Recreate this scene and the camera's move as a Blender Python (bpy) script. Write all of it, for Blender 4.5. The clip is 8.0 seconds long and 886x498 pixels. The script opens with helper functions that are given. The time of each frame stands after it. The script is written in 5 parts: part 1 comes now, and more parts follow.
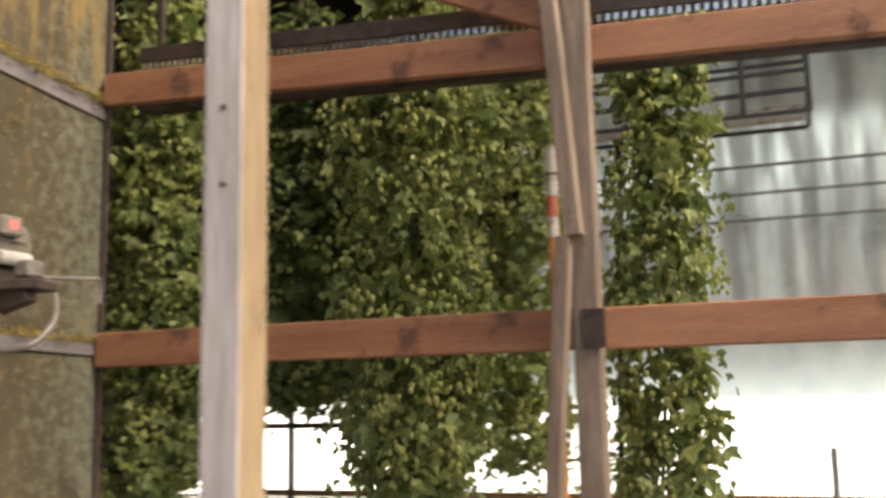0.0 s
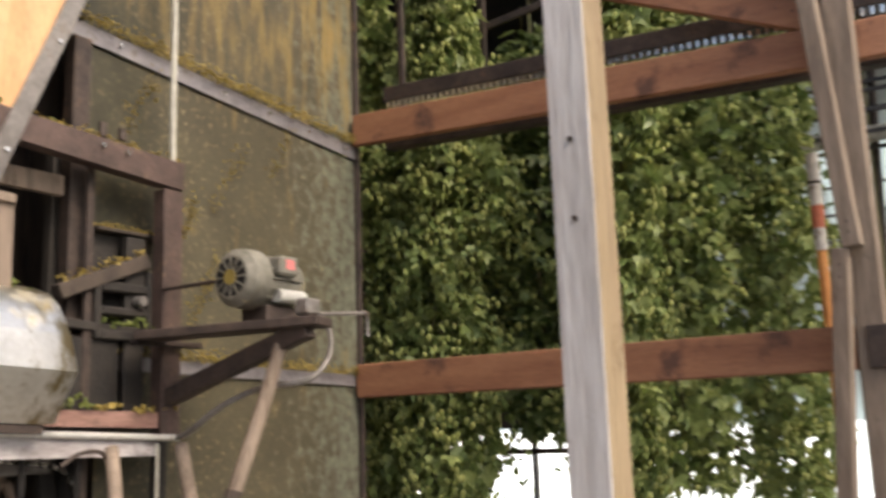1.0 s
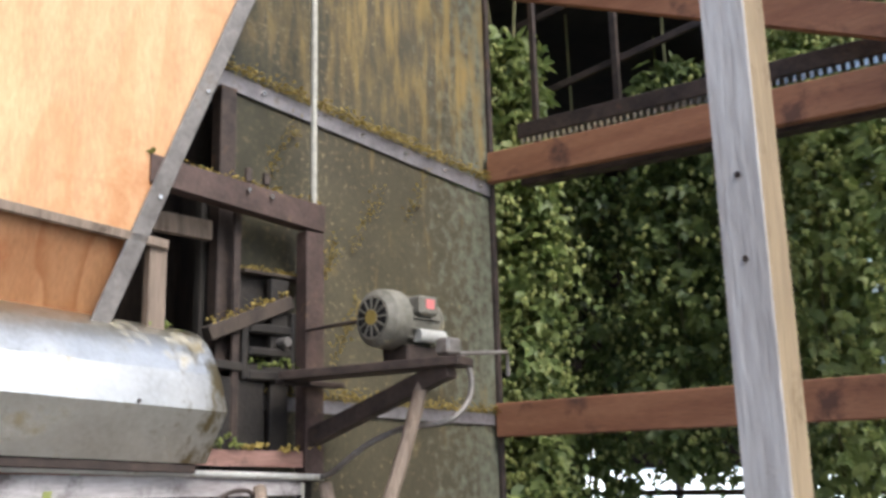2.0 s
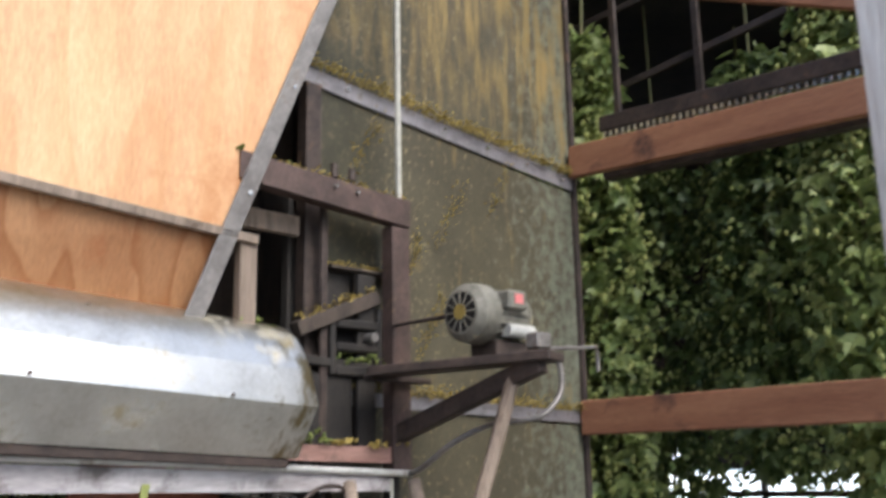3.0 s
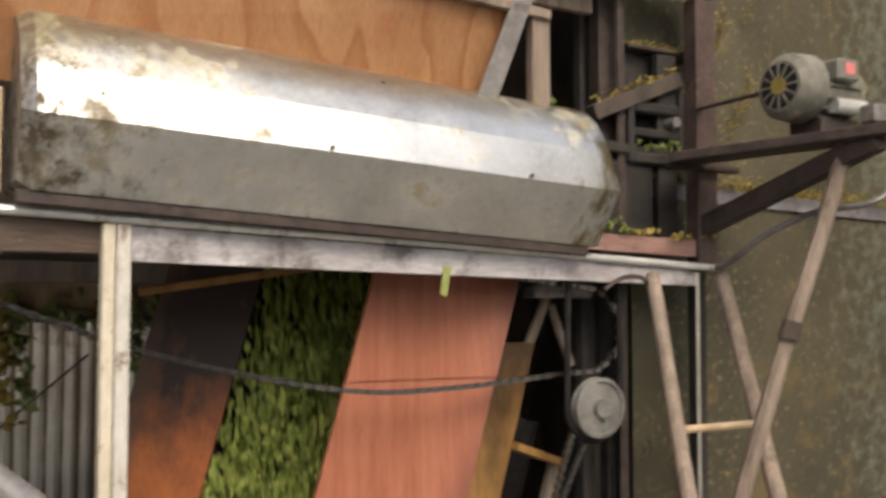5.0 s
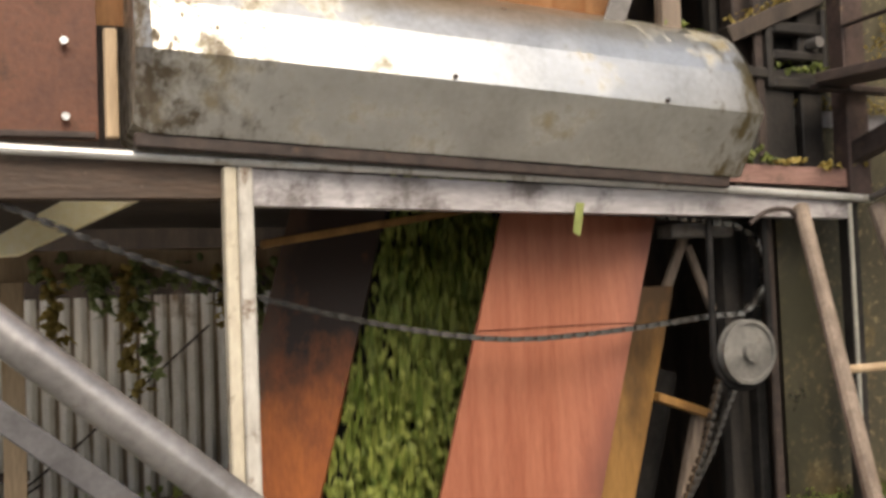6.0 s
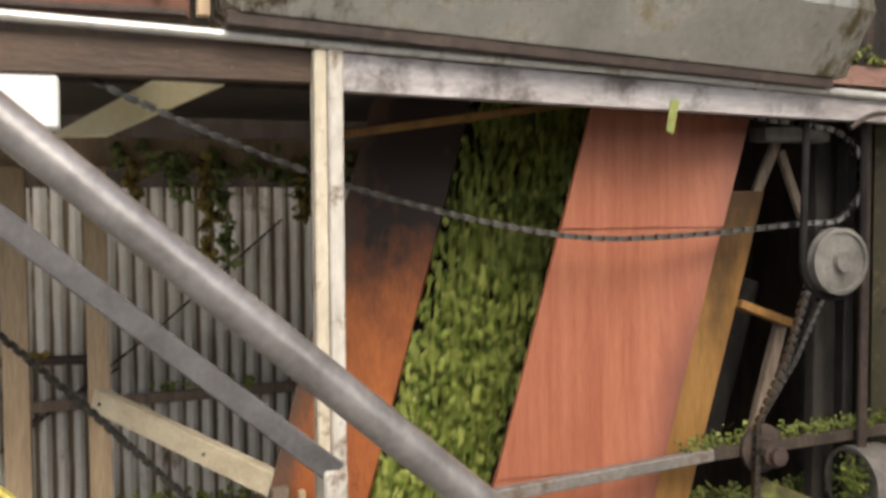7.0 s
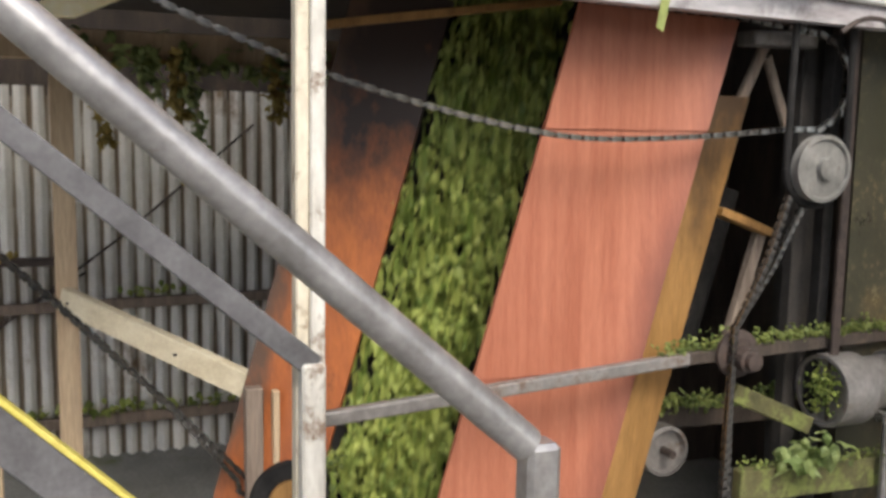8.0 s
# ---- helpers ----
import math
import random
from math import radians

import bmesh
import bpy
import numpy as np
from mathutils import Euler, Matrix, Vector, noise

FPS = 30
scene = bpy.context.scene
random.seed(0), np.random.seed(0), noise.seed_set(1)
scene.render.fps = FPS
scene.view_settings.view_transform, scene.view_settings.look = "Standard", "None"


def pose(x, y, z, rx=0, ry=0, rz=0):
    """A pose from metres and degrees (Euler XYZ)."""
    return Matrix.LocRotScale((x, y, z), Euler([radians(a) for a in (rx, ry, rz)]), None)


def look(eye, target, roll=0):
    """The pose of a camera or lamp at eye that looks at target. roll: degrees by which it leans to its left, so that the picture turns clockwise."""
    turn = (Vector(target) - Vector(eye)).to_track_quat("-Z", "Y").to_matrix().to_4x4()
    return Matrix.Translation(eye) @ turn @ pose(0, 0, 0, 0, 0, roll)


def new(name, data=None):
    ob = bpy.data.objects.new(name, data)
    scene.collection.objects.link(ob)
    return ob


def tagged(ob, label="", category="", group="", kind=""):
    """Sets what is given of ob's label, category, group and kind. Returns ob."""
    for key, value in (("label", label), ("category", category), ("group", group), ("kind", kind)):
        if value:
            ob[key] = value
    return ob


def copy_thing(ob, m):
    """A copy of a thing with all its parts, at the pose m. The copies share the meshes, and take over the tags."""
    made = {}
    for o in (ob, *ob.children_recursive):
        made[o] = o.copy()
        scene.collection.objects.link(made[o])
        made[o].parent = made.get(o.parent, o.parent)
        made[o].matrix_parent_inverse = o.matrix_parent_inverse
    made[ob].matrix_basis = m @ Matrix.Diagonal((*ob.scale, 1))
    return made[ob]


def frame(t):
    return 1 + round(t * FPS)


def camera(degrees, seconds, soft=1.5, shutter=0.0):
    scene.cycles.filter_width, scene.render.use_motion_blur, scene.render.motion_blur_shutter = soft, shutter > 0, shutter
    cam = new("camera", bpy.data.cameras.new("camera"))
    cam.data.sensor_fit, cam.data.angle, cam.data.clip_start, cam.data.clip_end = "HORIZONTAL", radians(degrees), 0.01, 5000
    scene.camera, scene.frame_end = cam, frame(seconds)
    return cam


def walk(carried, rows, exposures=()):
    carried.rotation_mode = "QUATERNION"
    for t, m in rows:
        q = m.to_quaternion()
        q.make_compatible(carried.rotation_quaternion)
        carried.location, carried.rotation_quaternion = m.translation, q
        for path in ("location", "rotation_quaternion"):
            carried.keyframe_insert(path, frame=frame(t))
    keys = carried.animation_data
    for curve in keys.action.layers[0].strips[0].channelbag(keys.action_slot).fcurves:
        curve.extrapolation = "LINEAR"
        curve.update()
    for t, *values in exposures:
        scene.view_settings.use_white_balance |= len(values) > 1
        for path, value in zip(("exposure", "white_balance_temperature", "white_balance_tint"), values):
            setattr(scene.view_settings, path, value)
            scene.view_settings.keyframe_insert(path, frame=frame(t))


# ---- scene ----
cam = camera(49.3, 8.0, soft=3.0, shutter=0.5)
PATH = [
    (0, (0.85, 0.71, 1.743), (0.164, 2.564, 2.047), -1.2),
    (0.5, (0.741, 0.676, 1.747), (-0.131, 2.45, 2.047), -2.7),
    (1, (0.688, 0.672, 1.767), (-0.382, 2.323, 2.127), -2.0),
    (1.5, (0.672, 0.681, 1.78), (-0.531, 2.228, 2.181), -1.6),
    (2.8, (0.582, 0.677, 1.789), (-0.765, 2.081, 2.25), -1.2),
    (3, (0.562, 0.66, 1.773), (-0.811, 2.045, 2.216), -1.1),
    (3.5, (0.462, 0.682, 1.728), (-1.012, 1.995, 2.049), -0.6),
    (4, (0.406, 0.72, 1.708), (-1.191, 1.9, 1.947), -0.4),
    (4.5, (0.359, 0.738, 1.678), (-1.337, 1.785, 1.847), -0.1),
    (5, (0.333, 0.726, 1.644), (-1.41, 1.699, 1.756), -0.0),
    (5.2, (0.297, 0.709, 1.618), (-1.473, 1.633, 1.73), -0.6),
    (6.3, (0.135, 0.728, 1.531), (-1.721, 1.473, 1.575), -2.1),
    (6.5, (0.126, 0.703, 1.529), (-1.742, 1.419, 1.533), -1.8),
    (7, (0.099, 0.672, 1.502), (-1.781, 1.347, 1.4), -0.3),
    (7.5, (0.074, 0.64, 1.445), (-1.784, 1.361, 1.275), 0.7),
    (8, (0.046, 0.653, 1.424), (-1.796, 1.39, 1.173), 1.0),
]
walk(cam, [(t, look(eye, target, roll)) for t, eye, target, roll in PATH], [(0, 1.12, 7900, 12), (0.6, 1.0, 7800, 12), (1.3, 0.98, 6600, 9), (2.8, 0.85, 5950, 7), (4.0, 0.8, 6400, 8), (4.6, 0.66, 6900, 8), (6.5, 0.65, 7100, 8), (7.5, 0.95, 6400, 6), (8, 1.02, 6300, 6)])

# world and light
world = bpy.data.worlds.new("sky")
scene.world = world
world.use_nodes = True
_n = world.node_tree.nodes
_sky = _n.new("ShaderNodeTexSky")
_sky.sky_type, _sky.sun_disc = "NISHITA", False
_sky.sun_elevation, _sky.sun_rotation = radians(47), radians(96)
_sky.air_density, _sky.dust_density, _sky.ozone_density = 1.0, 3.5, 0.6
world.node_tree.links.new(_sky.outputs[0], _n["Background"].inputs[0])
_n["Background"].inputs[1].default_value = 0.15
sun = new("sun", bpy.data.lights.new("sun", "SUN"))
sun.data.energy, sun.data.angle, sun.data.color = 1.5, radians(30), (1.0, 0.95, 0.88)
sun.matrix_world = look((6, -0.6, 6.47), (0, 0, 0))


# materials
def rgb(c):
    return (c[0], c[1], c[2], 1.0)


def surface(name, base, second, grain=8.0, rough=0.7, metal=0.0, bump=0.15, stain=None, stain_scale=3.0, stain_at=0.58,
            stretch=(1, 1, 1), fine=60.0, rough_stain=0.85, spread=0.12, island=0.0, clear=0.0):
    """Two colours mixed by a stretched noise, a third one as stains, fine relief."""
    m = bpy.data.materials.new(name)
    m.use_nodes = True
    nt = m.node_tree
    bs = nt.nodes["Principled BSDF"]
    L = nt.links.new
    co = nt.nodes.new("ShaderNodeTexCoord")
    mp = nt.nodes.new("ShaderNodeMapping")
    mp.inputs["Scale"].default_value = stretch
    L(co.outputs["Object"], mp.inputs["Vector"])
    n1 = nt.nodes.new("ShaderNodeTexNoise")
    n1.inputs["Scale"].default_value, n1.inputs["Detail"].default_value, n1.inputs["Roughness"].default_value = grain, 6, 0.65
    L(mp.outputs[0], n1.inputs["Vector"])
    n2 = nt.nodes.new("ShaderNodeTexNoise")
    n2.inputs["Scale"].default_value, n2.inputs["Detail"].default_value = fine, 4
    L(mp.outputs[0], n2.inputs["Vector"])
    r1 = nt.nodes.new("ShaderNodeValToRGB")
    r1.color_ramp.elements[0].position, r1.color_ramp.elements[1].position = 0.36, 0.66
    r1.color_ramp.elements[0].color, r1.color_ramp.elements[1].color = rgb(base), rgb(second)
    L(n1.outputs[0], r1.inputs[0])
    dark = nt.nodes.new("ShaderNodeMixRGB")
    dark.blend_type, dark.inputs[0].default_value = "OVERLAY", 0.35
    L(r1.outputs[0], dark.inputs[1])
    L(n2.outputs[0], dark.inputs[2])
    col = dark.outputs[0]
    if island:
        gi = nt.nodes.new("ShaderNodeNewGeometry")
        hv = nt.nodes.new("ShaderNodeHueSaturation")
        mr = nt.nodes.new("ShaderNodeMapRange")
        mr.inputs[3].default_value, mr.inputs[4].default_value = 1 - island, 1 + island
        L(gi.outputs["Random Per Island"], mr.inputs[0])
        L(mr.outputs[0], hv.inputs["Value"])
        L(col, hv.inputs["Color"])
        col = hv.outputs[0]
    rv = nt.nodes.new("ShaderNodeMapRange")
    rv.inputs[3].default_value, rv.inputs[4].default_value = max(0.03, rough - spread), min(1, rough + spread)
    L(n1.outputs[0], rv.inputs[0])
    rout = rv.outputs[0]
    if stain:
        n3 = nt.nodes.new("ShaderNodeTexNoise")
        n3.inputs["Scale"].default_value, n3.inputs["Detail"].default_value, n3.inputs["Roughness"].default_value = stain_scale, 8, 0.7
        L(co.outputs["Object"], n3.inputs["Vector"])
        r3 = nt.nodes.new("ShaderNodeValToRGB")
        r3.color_ramp.elements[0].position, r3.color_ramp.elements[1].position = stain_at - 0.04, stain_at + 0.07
        L(n3.outputs[0], r3.inputs[0])
        mx = nt.nodes.new("ShaderNodeMixRGB")
        L(r3.outputs[0], mx.inputs[0])
        L(col, mx.inputs[1])
        mx.inputs[2].default_value = rgb(stain)
        col = mx.outputs[0]
        mr = nt.nodes.new("ShaderNodeMixRGB")
        L(r3.outputs[0], mr.inputs[0])
        L(rout, mr.inputs[1])
        mr.inputs[2].default_value = (rough_stain,) * 3 + (1,)
        rout = mr.outputs[0]
        if metal:
            mm = nt.nodes.new("ShaderNodeMapRange")
            mm.inputs[3].default_value, mm.inputs[4].default_value = metal, 0.1
            L(r3.outputs[0], mm.inputs[0])
            L(mm.outputs[0], bs.inputs["Metallic"])
    if metal and not stain:
        bs.inputs["Metallic"].default_value = metal
    L(col, bs.inputs["Base Color"])
    L(rout, bs.inputs["Roughness"])
    bs.inputs["Coat Weight"].default_value = clear
    if bump:
        bp = nt.nodes.new("ShaderNodeBump")
        bp.inputs["Strength"].default_value, bp.inputs["Distance"].default_value = bump, 0.01
        ad = nt.nodes.new("ShaderNodeMath")
        L(n1.outputs[0], ad.inputs[0])
        L(n2.outputs[0], ad.inputs[1])
        L(ad.outputs[0], bp.inputs["Height"])
        L(bp.outputs[0], bs.inputs["Normal"])
    return m


def add_patch(m, col, scale, stretch, axis, lo, hi, at, swing=0.11, edge=0.07, shear=0.0):
    """Lays patches of another colour over a material, thicker towards hi along one axis of the thing."""
    nt = m.node_tree
    bs = nt.nodes["Principled BSDF"]
    under = bs.inputs["Base Color"].links[0].from_socket
    co = nt.nodes.new("ShaderNodeTexCoord")
    sx = nt.nodes.new("ShaderNodeSeparateXYZ")
    nt.links.new(co.outputs["Object"], sx.inputs[0])
    mp = nt.nodes.new("ShaderNodeMapping")
    mp.inputs["Scale"].default_value = stretch
    nt.links.new(co.outputs["Object"], mp.inputs[0])
    n = nt.nodes.new("ShaderNodeTexNoise")
    n.inputs["Scale"].default_value, n.inputs["Detail"].default_value, n.inputs["Roughness"].default_value = scale, 7, 0.65
    nt.links.new(mp.outputs[0], n.inputs["Vector"])
    g = nt.nodes.new("ShaderNodeMapRange")
    g.inputs[1].default_value, g.inputs[2].default_value, g.inputs[3].default_value, g.inputs[4].default_value = lo, hi, -swing, swing
    run = sx.outputs[axis]
    if shear:  # follows a leaning edge
        ma = nt.nodes.new("ShaderNodeMath")
        ma.operation, ma.inputs[1].default_value = "MULTIPLY_ADD", -shear
        nt.links.new(sx.outputs[2], ma.inputs[0])
        nt.links.new(run, ma.inputs[2])
        run = ma.outputs[0]
    nt.links.new(run, g.inputs[0])
    ad = nt.nodes.new("ShaderNodeMath")
    nt.links.new(n.outputs[0], ad.inputs[0])
    nt.links.new(g.outputs[0], ad.inputs[1])
    r = nt.nodes.new("ShaderNodeValToRGB")
    r.color_ramp.elements[0].position, r.color_ramp.elements[1].position = at, at + edge
    nt.links.new(ad.outputs[0], r.inputs[0])
    c = nt.nodes.new("ShaderNodeMixRGB")
    nt.links.new(r.outputs[0], c.inputs[0])
    nt.links.new(under, c.inputs[1])
    c.inputs[2].default_value = rgb(col)
    nt.links.new(c.outputs[0], bs.inputs["Base Color"])
    return r.outputs[0]


def leafy(name, low, high, through_light=0.35, rough=0.45):
    m = bpy.data.materials.new(name)
    m.use_nodes = True
    nt = m.node_tree
    bs = nt.nodes["Principled BSDF"]
    L = nt.links.new
    gi = nt.nodes.new("ShaderNodeNewGeometry")
    rp = nt.nodes.new("ShaderNodeValToRGB")
    rp.color_ramp.elements[0].color, rp.color_ramp.elements[1].color = rgb(low), rgb(high)
    L(gi.outputs["Random Per Island"], rp.inputs[0])
    co = nt.nodes.new("ShaderNodeTexCoord")
    nz = nt.nodes.new("ShaderNodeTexNoise")
    nz.inputs["Scale"].default_value = 40
    L(co.outputs["Object"], nz.inputs["Vector"])
    mx = nt.nodes.new("ShaderNodeMixRGB")
    mx.blend_type, mx.inputs[0].default_value = "OVERLAY", 0.4
    L(rp.outputs[0], mx.inputs[1])
    L(nz.outputs[0], mx.inputs[2])
    L(mx.outputs[0], bs.inputs["Base Color"])
    bs.inputs["Roughness"].default_value = rough
    tr = nt.nodes.new("ShaderNodeBsdfTranslucent")
    L(mx.outputs[0], tr.inputs[0])
    sh = nt.nodes.new("ShaderNodeMixShader")
    sh.inputs[0].default_value = through_light
    L(bs.outputs[0], sh.inputs[1])
    L(tr.outputs[0], sh.inputs[2])
    L(sh.outputs[0], nt.nodes["Material Output"].inputs[0])
    return m


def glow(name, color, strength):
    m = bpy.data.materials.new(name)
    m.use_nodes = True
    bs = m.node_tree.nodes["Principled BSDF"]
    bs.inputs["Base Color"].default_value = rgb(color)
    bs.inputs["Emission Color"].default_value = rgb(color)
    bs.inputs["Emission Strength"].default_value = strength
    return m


# Two tones of the same gantry timber: this one darkened for shade.
WOOD_RED = surface("red-brown timber", (0.23, 0.095, 0.05), (0.34, 0.155, 0.082), 5, 0.65, bump=0.2, stain=(0.11, 0.052, 0.036), stain_scale=4, stain_at=0.60, stretch=(0.35, 3, 3))
# The lighter tone puts sunlight into the boards beyond the post.
WOOD_ORANGE = surface("sunlit tone of orange-brown timber", (0.30, 0.13, 0.07), (0.43, 0.21, 0.115), 5, 0.65, bump=0.2, stain=(0.13, 0.06, 0.04), stain_scale=5, stain_at=0.62, stretch=(0.35, 3, 3))
WOOD_GREY = surface("weathered grey timber", (0.42, 0.385, 0.365), (0.68, 0.645, 0.63), 7, 0.75, bump=0.25, stain=(0.25, 0.20, 0.16), stain_scale=9, stain_at=0.66, stretch=(3, 3, 0.3))
WOOD_FRESH = surface("sawn pine", (0.38, 0.27, 0.165), (0.52, 0.39, 0.255), 6, 0.7, bump=0.2, stretch=(3, 3, 0.3))
BATTEN_EDGE = surface("tan weathered sawn edge", (0.25, 0.18, 0.105), (0.38, 0.29, 0.18), 7, 0.75, bump=0.25, stain=(0.16, 0.11, 0.06), stain_scale=9, stain_at=0.60, stretch=(3, 3, 0.3))
WOOD_PALE = surface("pale bleached timber", (0.52, 0.44, 0.30), (0.68, 0.60, 0.44), 6, 0.7, bump=0.2, stain=(0.35, 0.27, 0.17), stain_scale=8, stain_at=0.62, stretch=(3, 0.4, 3))
PINK_WOOD = surface("pink-brown board", (0.20, 0.105, 0.085), (0.31, 0.18, 0.15), 7, 0.7, bump=0.2, stain=(0.1, 0.07, 0.05), stain_scale=9, stain_at=0.62, stretch=(3, 0.4, 3))
WOOD_DARK = surface("old dark timber", (0.03, 0.022, 0.017), (0.075, 0.055, 0.042), 6, 0.8, bump=0.3, stain=(0.13, 0.095, 0.065), stain_scale=6, stain_at=0.67, stretch=(2, 2, 0.5))
WOOD_POST = surface("brown weathered post timber", (0.15, 0.11, 0.083), (0.29, 0.225, 0.175), 7, 0.75, bump=0.3, stain=(0.1, 0.07, 0.05), stain_scale=7, stain_at=0.64, stretch=(3, 3, 0.3))
PLY = surface("orange plywood", (0.56, 0.31, 0.155), (0.70, 0.45, 0.25), 2.2, 0.55, bump=0.05, stain=(0.45, 0.2, 0.08), stain_scale=1.6, stain_at=0.6, stretch=(1, 2.2, 0.5), rough_stain=0.5)
# Base tones lowered to put the shade near the hood into the colour.
PLY_LOW = surface("deep-figured orange plywood, darkened for shade", (0.30, 0.135, 0.058), (0.41, 0.22, 0.107), 2.4, 0.55, bump=0.05, stain=(0.30, 0.105, 0.04), stain_scale=2.2, stain_at=0.64, stretch=(1, 2.0, 0.6), rough_stain=0.5)
def add_figure(m, col, scale, stretch, rings, amount):
    """Rotary-cut figure: thin growth lines that follow the contours of a slow noise."""
    nt = m.node_tree
    bs = nt.nodes["Principled BSDF"]
    under = bs.inputs["Base Color"].links[0].from_socket
    co = nt.nodes.new("ShaderNodeTexCoord")
    mp = nt.nodes.new("ShaderNodeMapping")
    mp.inputs["Scale"].default_value = stretch
    nt.links.new(co.outputs["Object"], mp.inputs[0])
    n = nt.nodes.new("ShaderNodeTexNoise")
    n.inputs["Scale"].default_value, n.inputs["Detail"].default_value = scale, 1.5
    nt.links.new(mp.outputs[0], n.inputs["Vector"])
    mu = nt.nodes.new("ShaderNodeMath")
    mu.operation, mu.inputs[1].default_value = "MULTIPLY", rings
    nt.links.new(n.outputs[0], mu.inputs[0])
    fr = nt.nodes.new("ShaderNodeMath")
    fr.operation = "FRACT"
    nt.links.new(mu.outputs[0], fr.inputs[0])
    r = nt.nodes.new("ShaderNodeValToRGB")
    r.color_ramp.elements[0].position, r.color_ramp.elements[0].color = 0.0, (0, 0, 0, 1)
    r.color_ramp.elements[1].position, r.color_ramp.elements[1].color = 1.0, (0, 0, 0, 1)
    r.color_ramp.elements.new(0.55).color = (amount * 0.25,) * 3 + (1,)
    r.color_ramp.elements.new(0.93).color = (amount,) * 3 + (1,)
    nt.links.new(fr.outputs[0], r.inputs[0])
    c = nt.nodes.new("ShaderNodeMixRGB")
    nt.links.new(r.outputs[0], c.inputs[0])
    nt.links.new(under, c.inputs[1])
    c.inputs[2].default_value = rgb(col)
    nt.links.new(c.outputs[0], bs.inputs["Base Color"])


add_figure(PLY, (0.50, 0.24, 0.09), 1.3, (1, 1.8, 0.35), 7, 0.30)
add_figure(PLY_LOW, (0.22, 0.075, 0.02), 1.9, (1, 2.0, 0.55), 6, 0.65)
RED_BOARD = surface("red painted board", (0.285, 0.088, 0.046), (0.37, 0.132, 0.074), 4, 0.62, bump=0.06, stain=(0.25, 0.08, 0.05), stain_scale=2.5, stain_at=0.68, stretch=(1, 9, 0.5), rough_stain=0.6)
# Darker red towards the curled far edge paints the shading of its curve.
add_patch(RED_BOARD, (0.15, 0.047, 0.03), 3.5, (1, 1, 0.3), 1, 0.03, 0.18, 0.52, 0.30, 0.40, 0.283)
OCHRE = surface("ochre timber edge", (0.22, 0.11, 0.03), (0.36, 0.19, 0.06), 6, 0.65, bump=0.15, stretch=(3, 3, 0.4))
STEEL = surface("galvanised sheet", (0.58, 0.57, 0.53), (0.76, 0.75, 0.71), 5, 0.30, 0.9, bump=0.04, stain=(0.30, 0.25, 0.16), stain_scale=4.5, stain_at=0.61, spread=0.08)
STEEL_DULL = surface("dull grey steel", (0.15, 0.135, 0.125), (0.27, 0.25, 0.235), 9, 0.5, 0.4, bump=0.12, stain=(0.14, 0.10, 0.075), stain_scale=9, stain_at=0.6)
RAIL_STEEL = surface("purple-grey painted angle iron", (0.19, 0.175, 0.185), (0.30, 0.28, 0.295), 9, 0.45, 0.3, bump=0.1, stain=(0.13, 0.10, 0.075), stain_scale=9, stain_at=0.62)
STEEL_DARK = surface("dark grey painted bar", (0.095, 0.09, 0.093), (0.16, 0.153, 0.157), 10, 0.5, 0.2, bump=0.05)
RAIL_WOOD = surface("grimy purple-grey rail", (0.30, 0.27, 0.27), (0.54, 0.51, 0.52), 6, 0.6, 0.1, bump=0.15, stain=(0.15, 0.13, 0.125), stain_scale=4, stain_at=0.56, stretch=(1, 0.4, 1.5))
add_patch(RAIL_WOOD, (0.62, 0.59, 0.60), 5, (1, 0.5, 1), 1, -1.0, 1.5, 0.58, 0.03, 0.16)
BACK_BOARD = surface("burnt orange stained board, shade painted on", (0.24, 0.065, 0.02), (0.46, 0.14, 0.032), 2.5, 0.5, bump=0.06, stain=(0.05, 0.025, 0.016), stain_scale=3, stain_at=0.64, stretch=(1, 2, 0.5))
# Black towards the top is a painted shadow from the machine above.
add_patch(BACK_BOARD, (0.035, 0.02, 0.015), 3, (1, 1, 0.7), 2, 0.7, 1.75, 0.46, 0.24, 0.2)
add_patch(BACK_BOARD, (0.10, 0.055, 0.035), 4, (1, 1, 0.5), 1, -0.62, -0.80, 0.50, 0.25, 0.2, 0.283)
# Near-black towards the top paints the edge board fading into the dark.
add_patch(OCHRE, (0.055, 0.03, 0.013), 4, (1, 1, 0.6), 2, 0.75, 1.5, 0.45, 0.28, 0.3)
BEAM_DARK = surface("dark brown greasy beam", (0.045, 0.028, 0.019), (0.11, 0.07, 0.047), 5, 0.65, bump=0.3, stain=(0.30, 0.23, 0.17), stain_scale=26, stain_at=0.68, stretch=(2, 0.4, 2))
RUST = surface("rust-brown painted board", (0.085, 0.028, 0.013), (0.16, 0.058, 0.028), 5, 0.6, bump=0.2, stain=(0.06, 0.035, 0.025), stain_scale=5, stain_at=0.58)
STEEL_PIPE = surface("grey painted pipe", (0.26, 0.242, 0.235), (0.40, 0.378, 0.368), 10, 0.36, 0.6, bump=0.05, stain=(0.2, 0.15, 0.12), stain_scale=12, stain_at=0.68)
MOSSY = surface("mossy old timber", (0.06, 0.055, 0.02), (0.13, 0.12, 0.045), 7, 0.85, bump=0.3, stain=(0.17, 0.19, 0.05), stain_scale=14, stain_at=0.55)
CHROME = surface("bright conduit", (0.62, 0.60, 0.57), (0.78, 0.76, 0.73), 12, 0.25, 0.95, bump=0.03, stain=(0.3, 0.25, 0.2), stain_scale=15, stain_at=0.66)
_grime = add_patch(STEEL, (0.17, 0.135, 0.095), 26, (1, 1, 0.8), 1, -0.30, -0.72, 0.53, 0.15, 0.22)
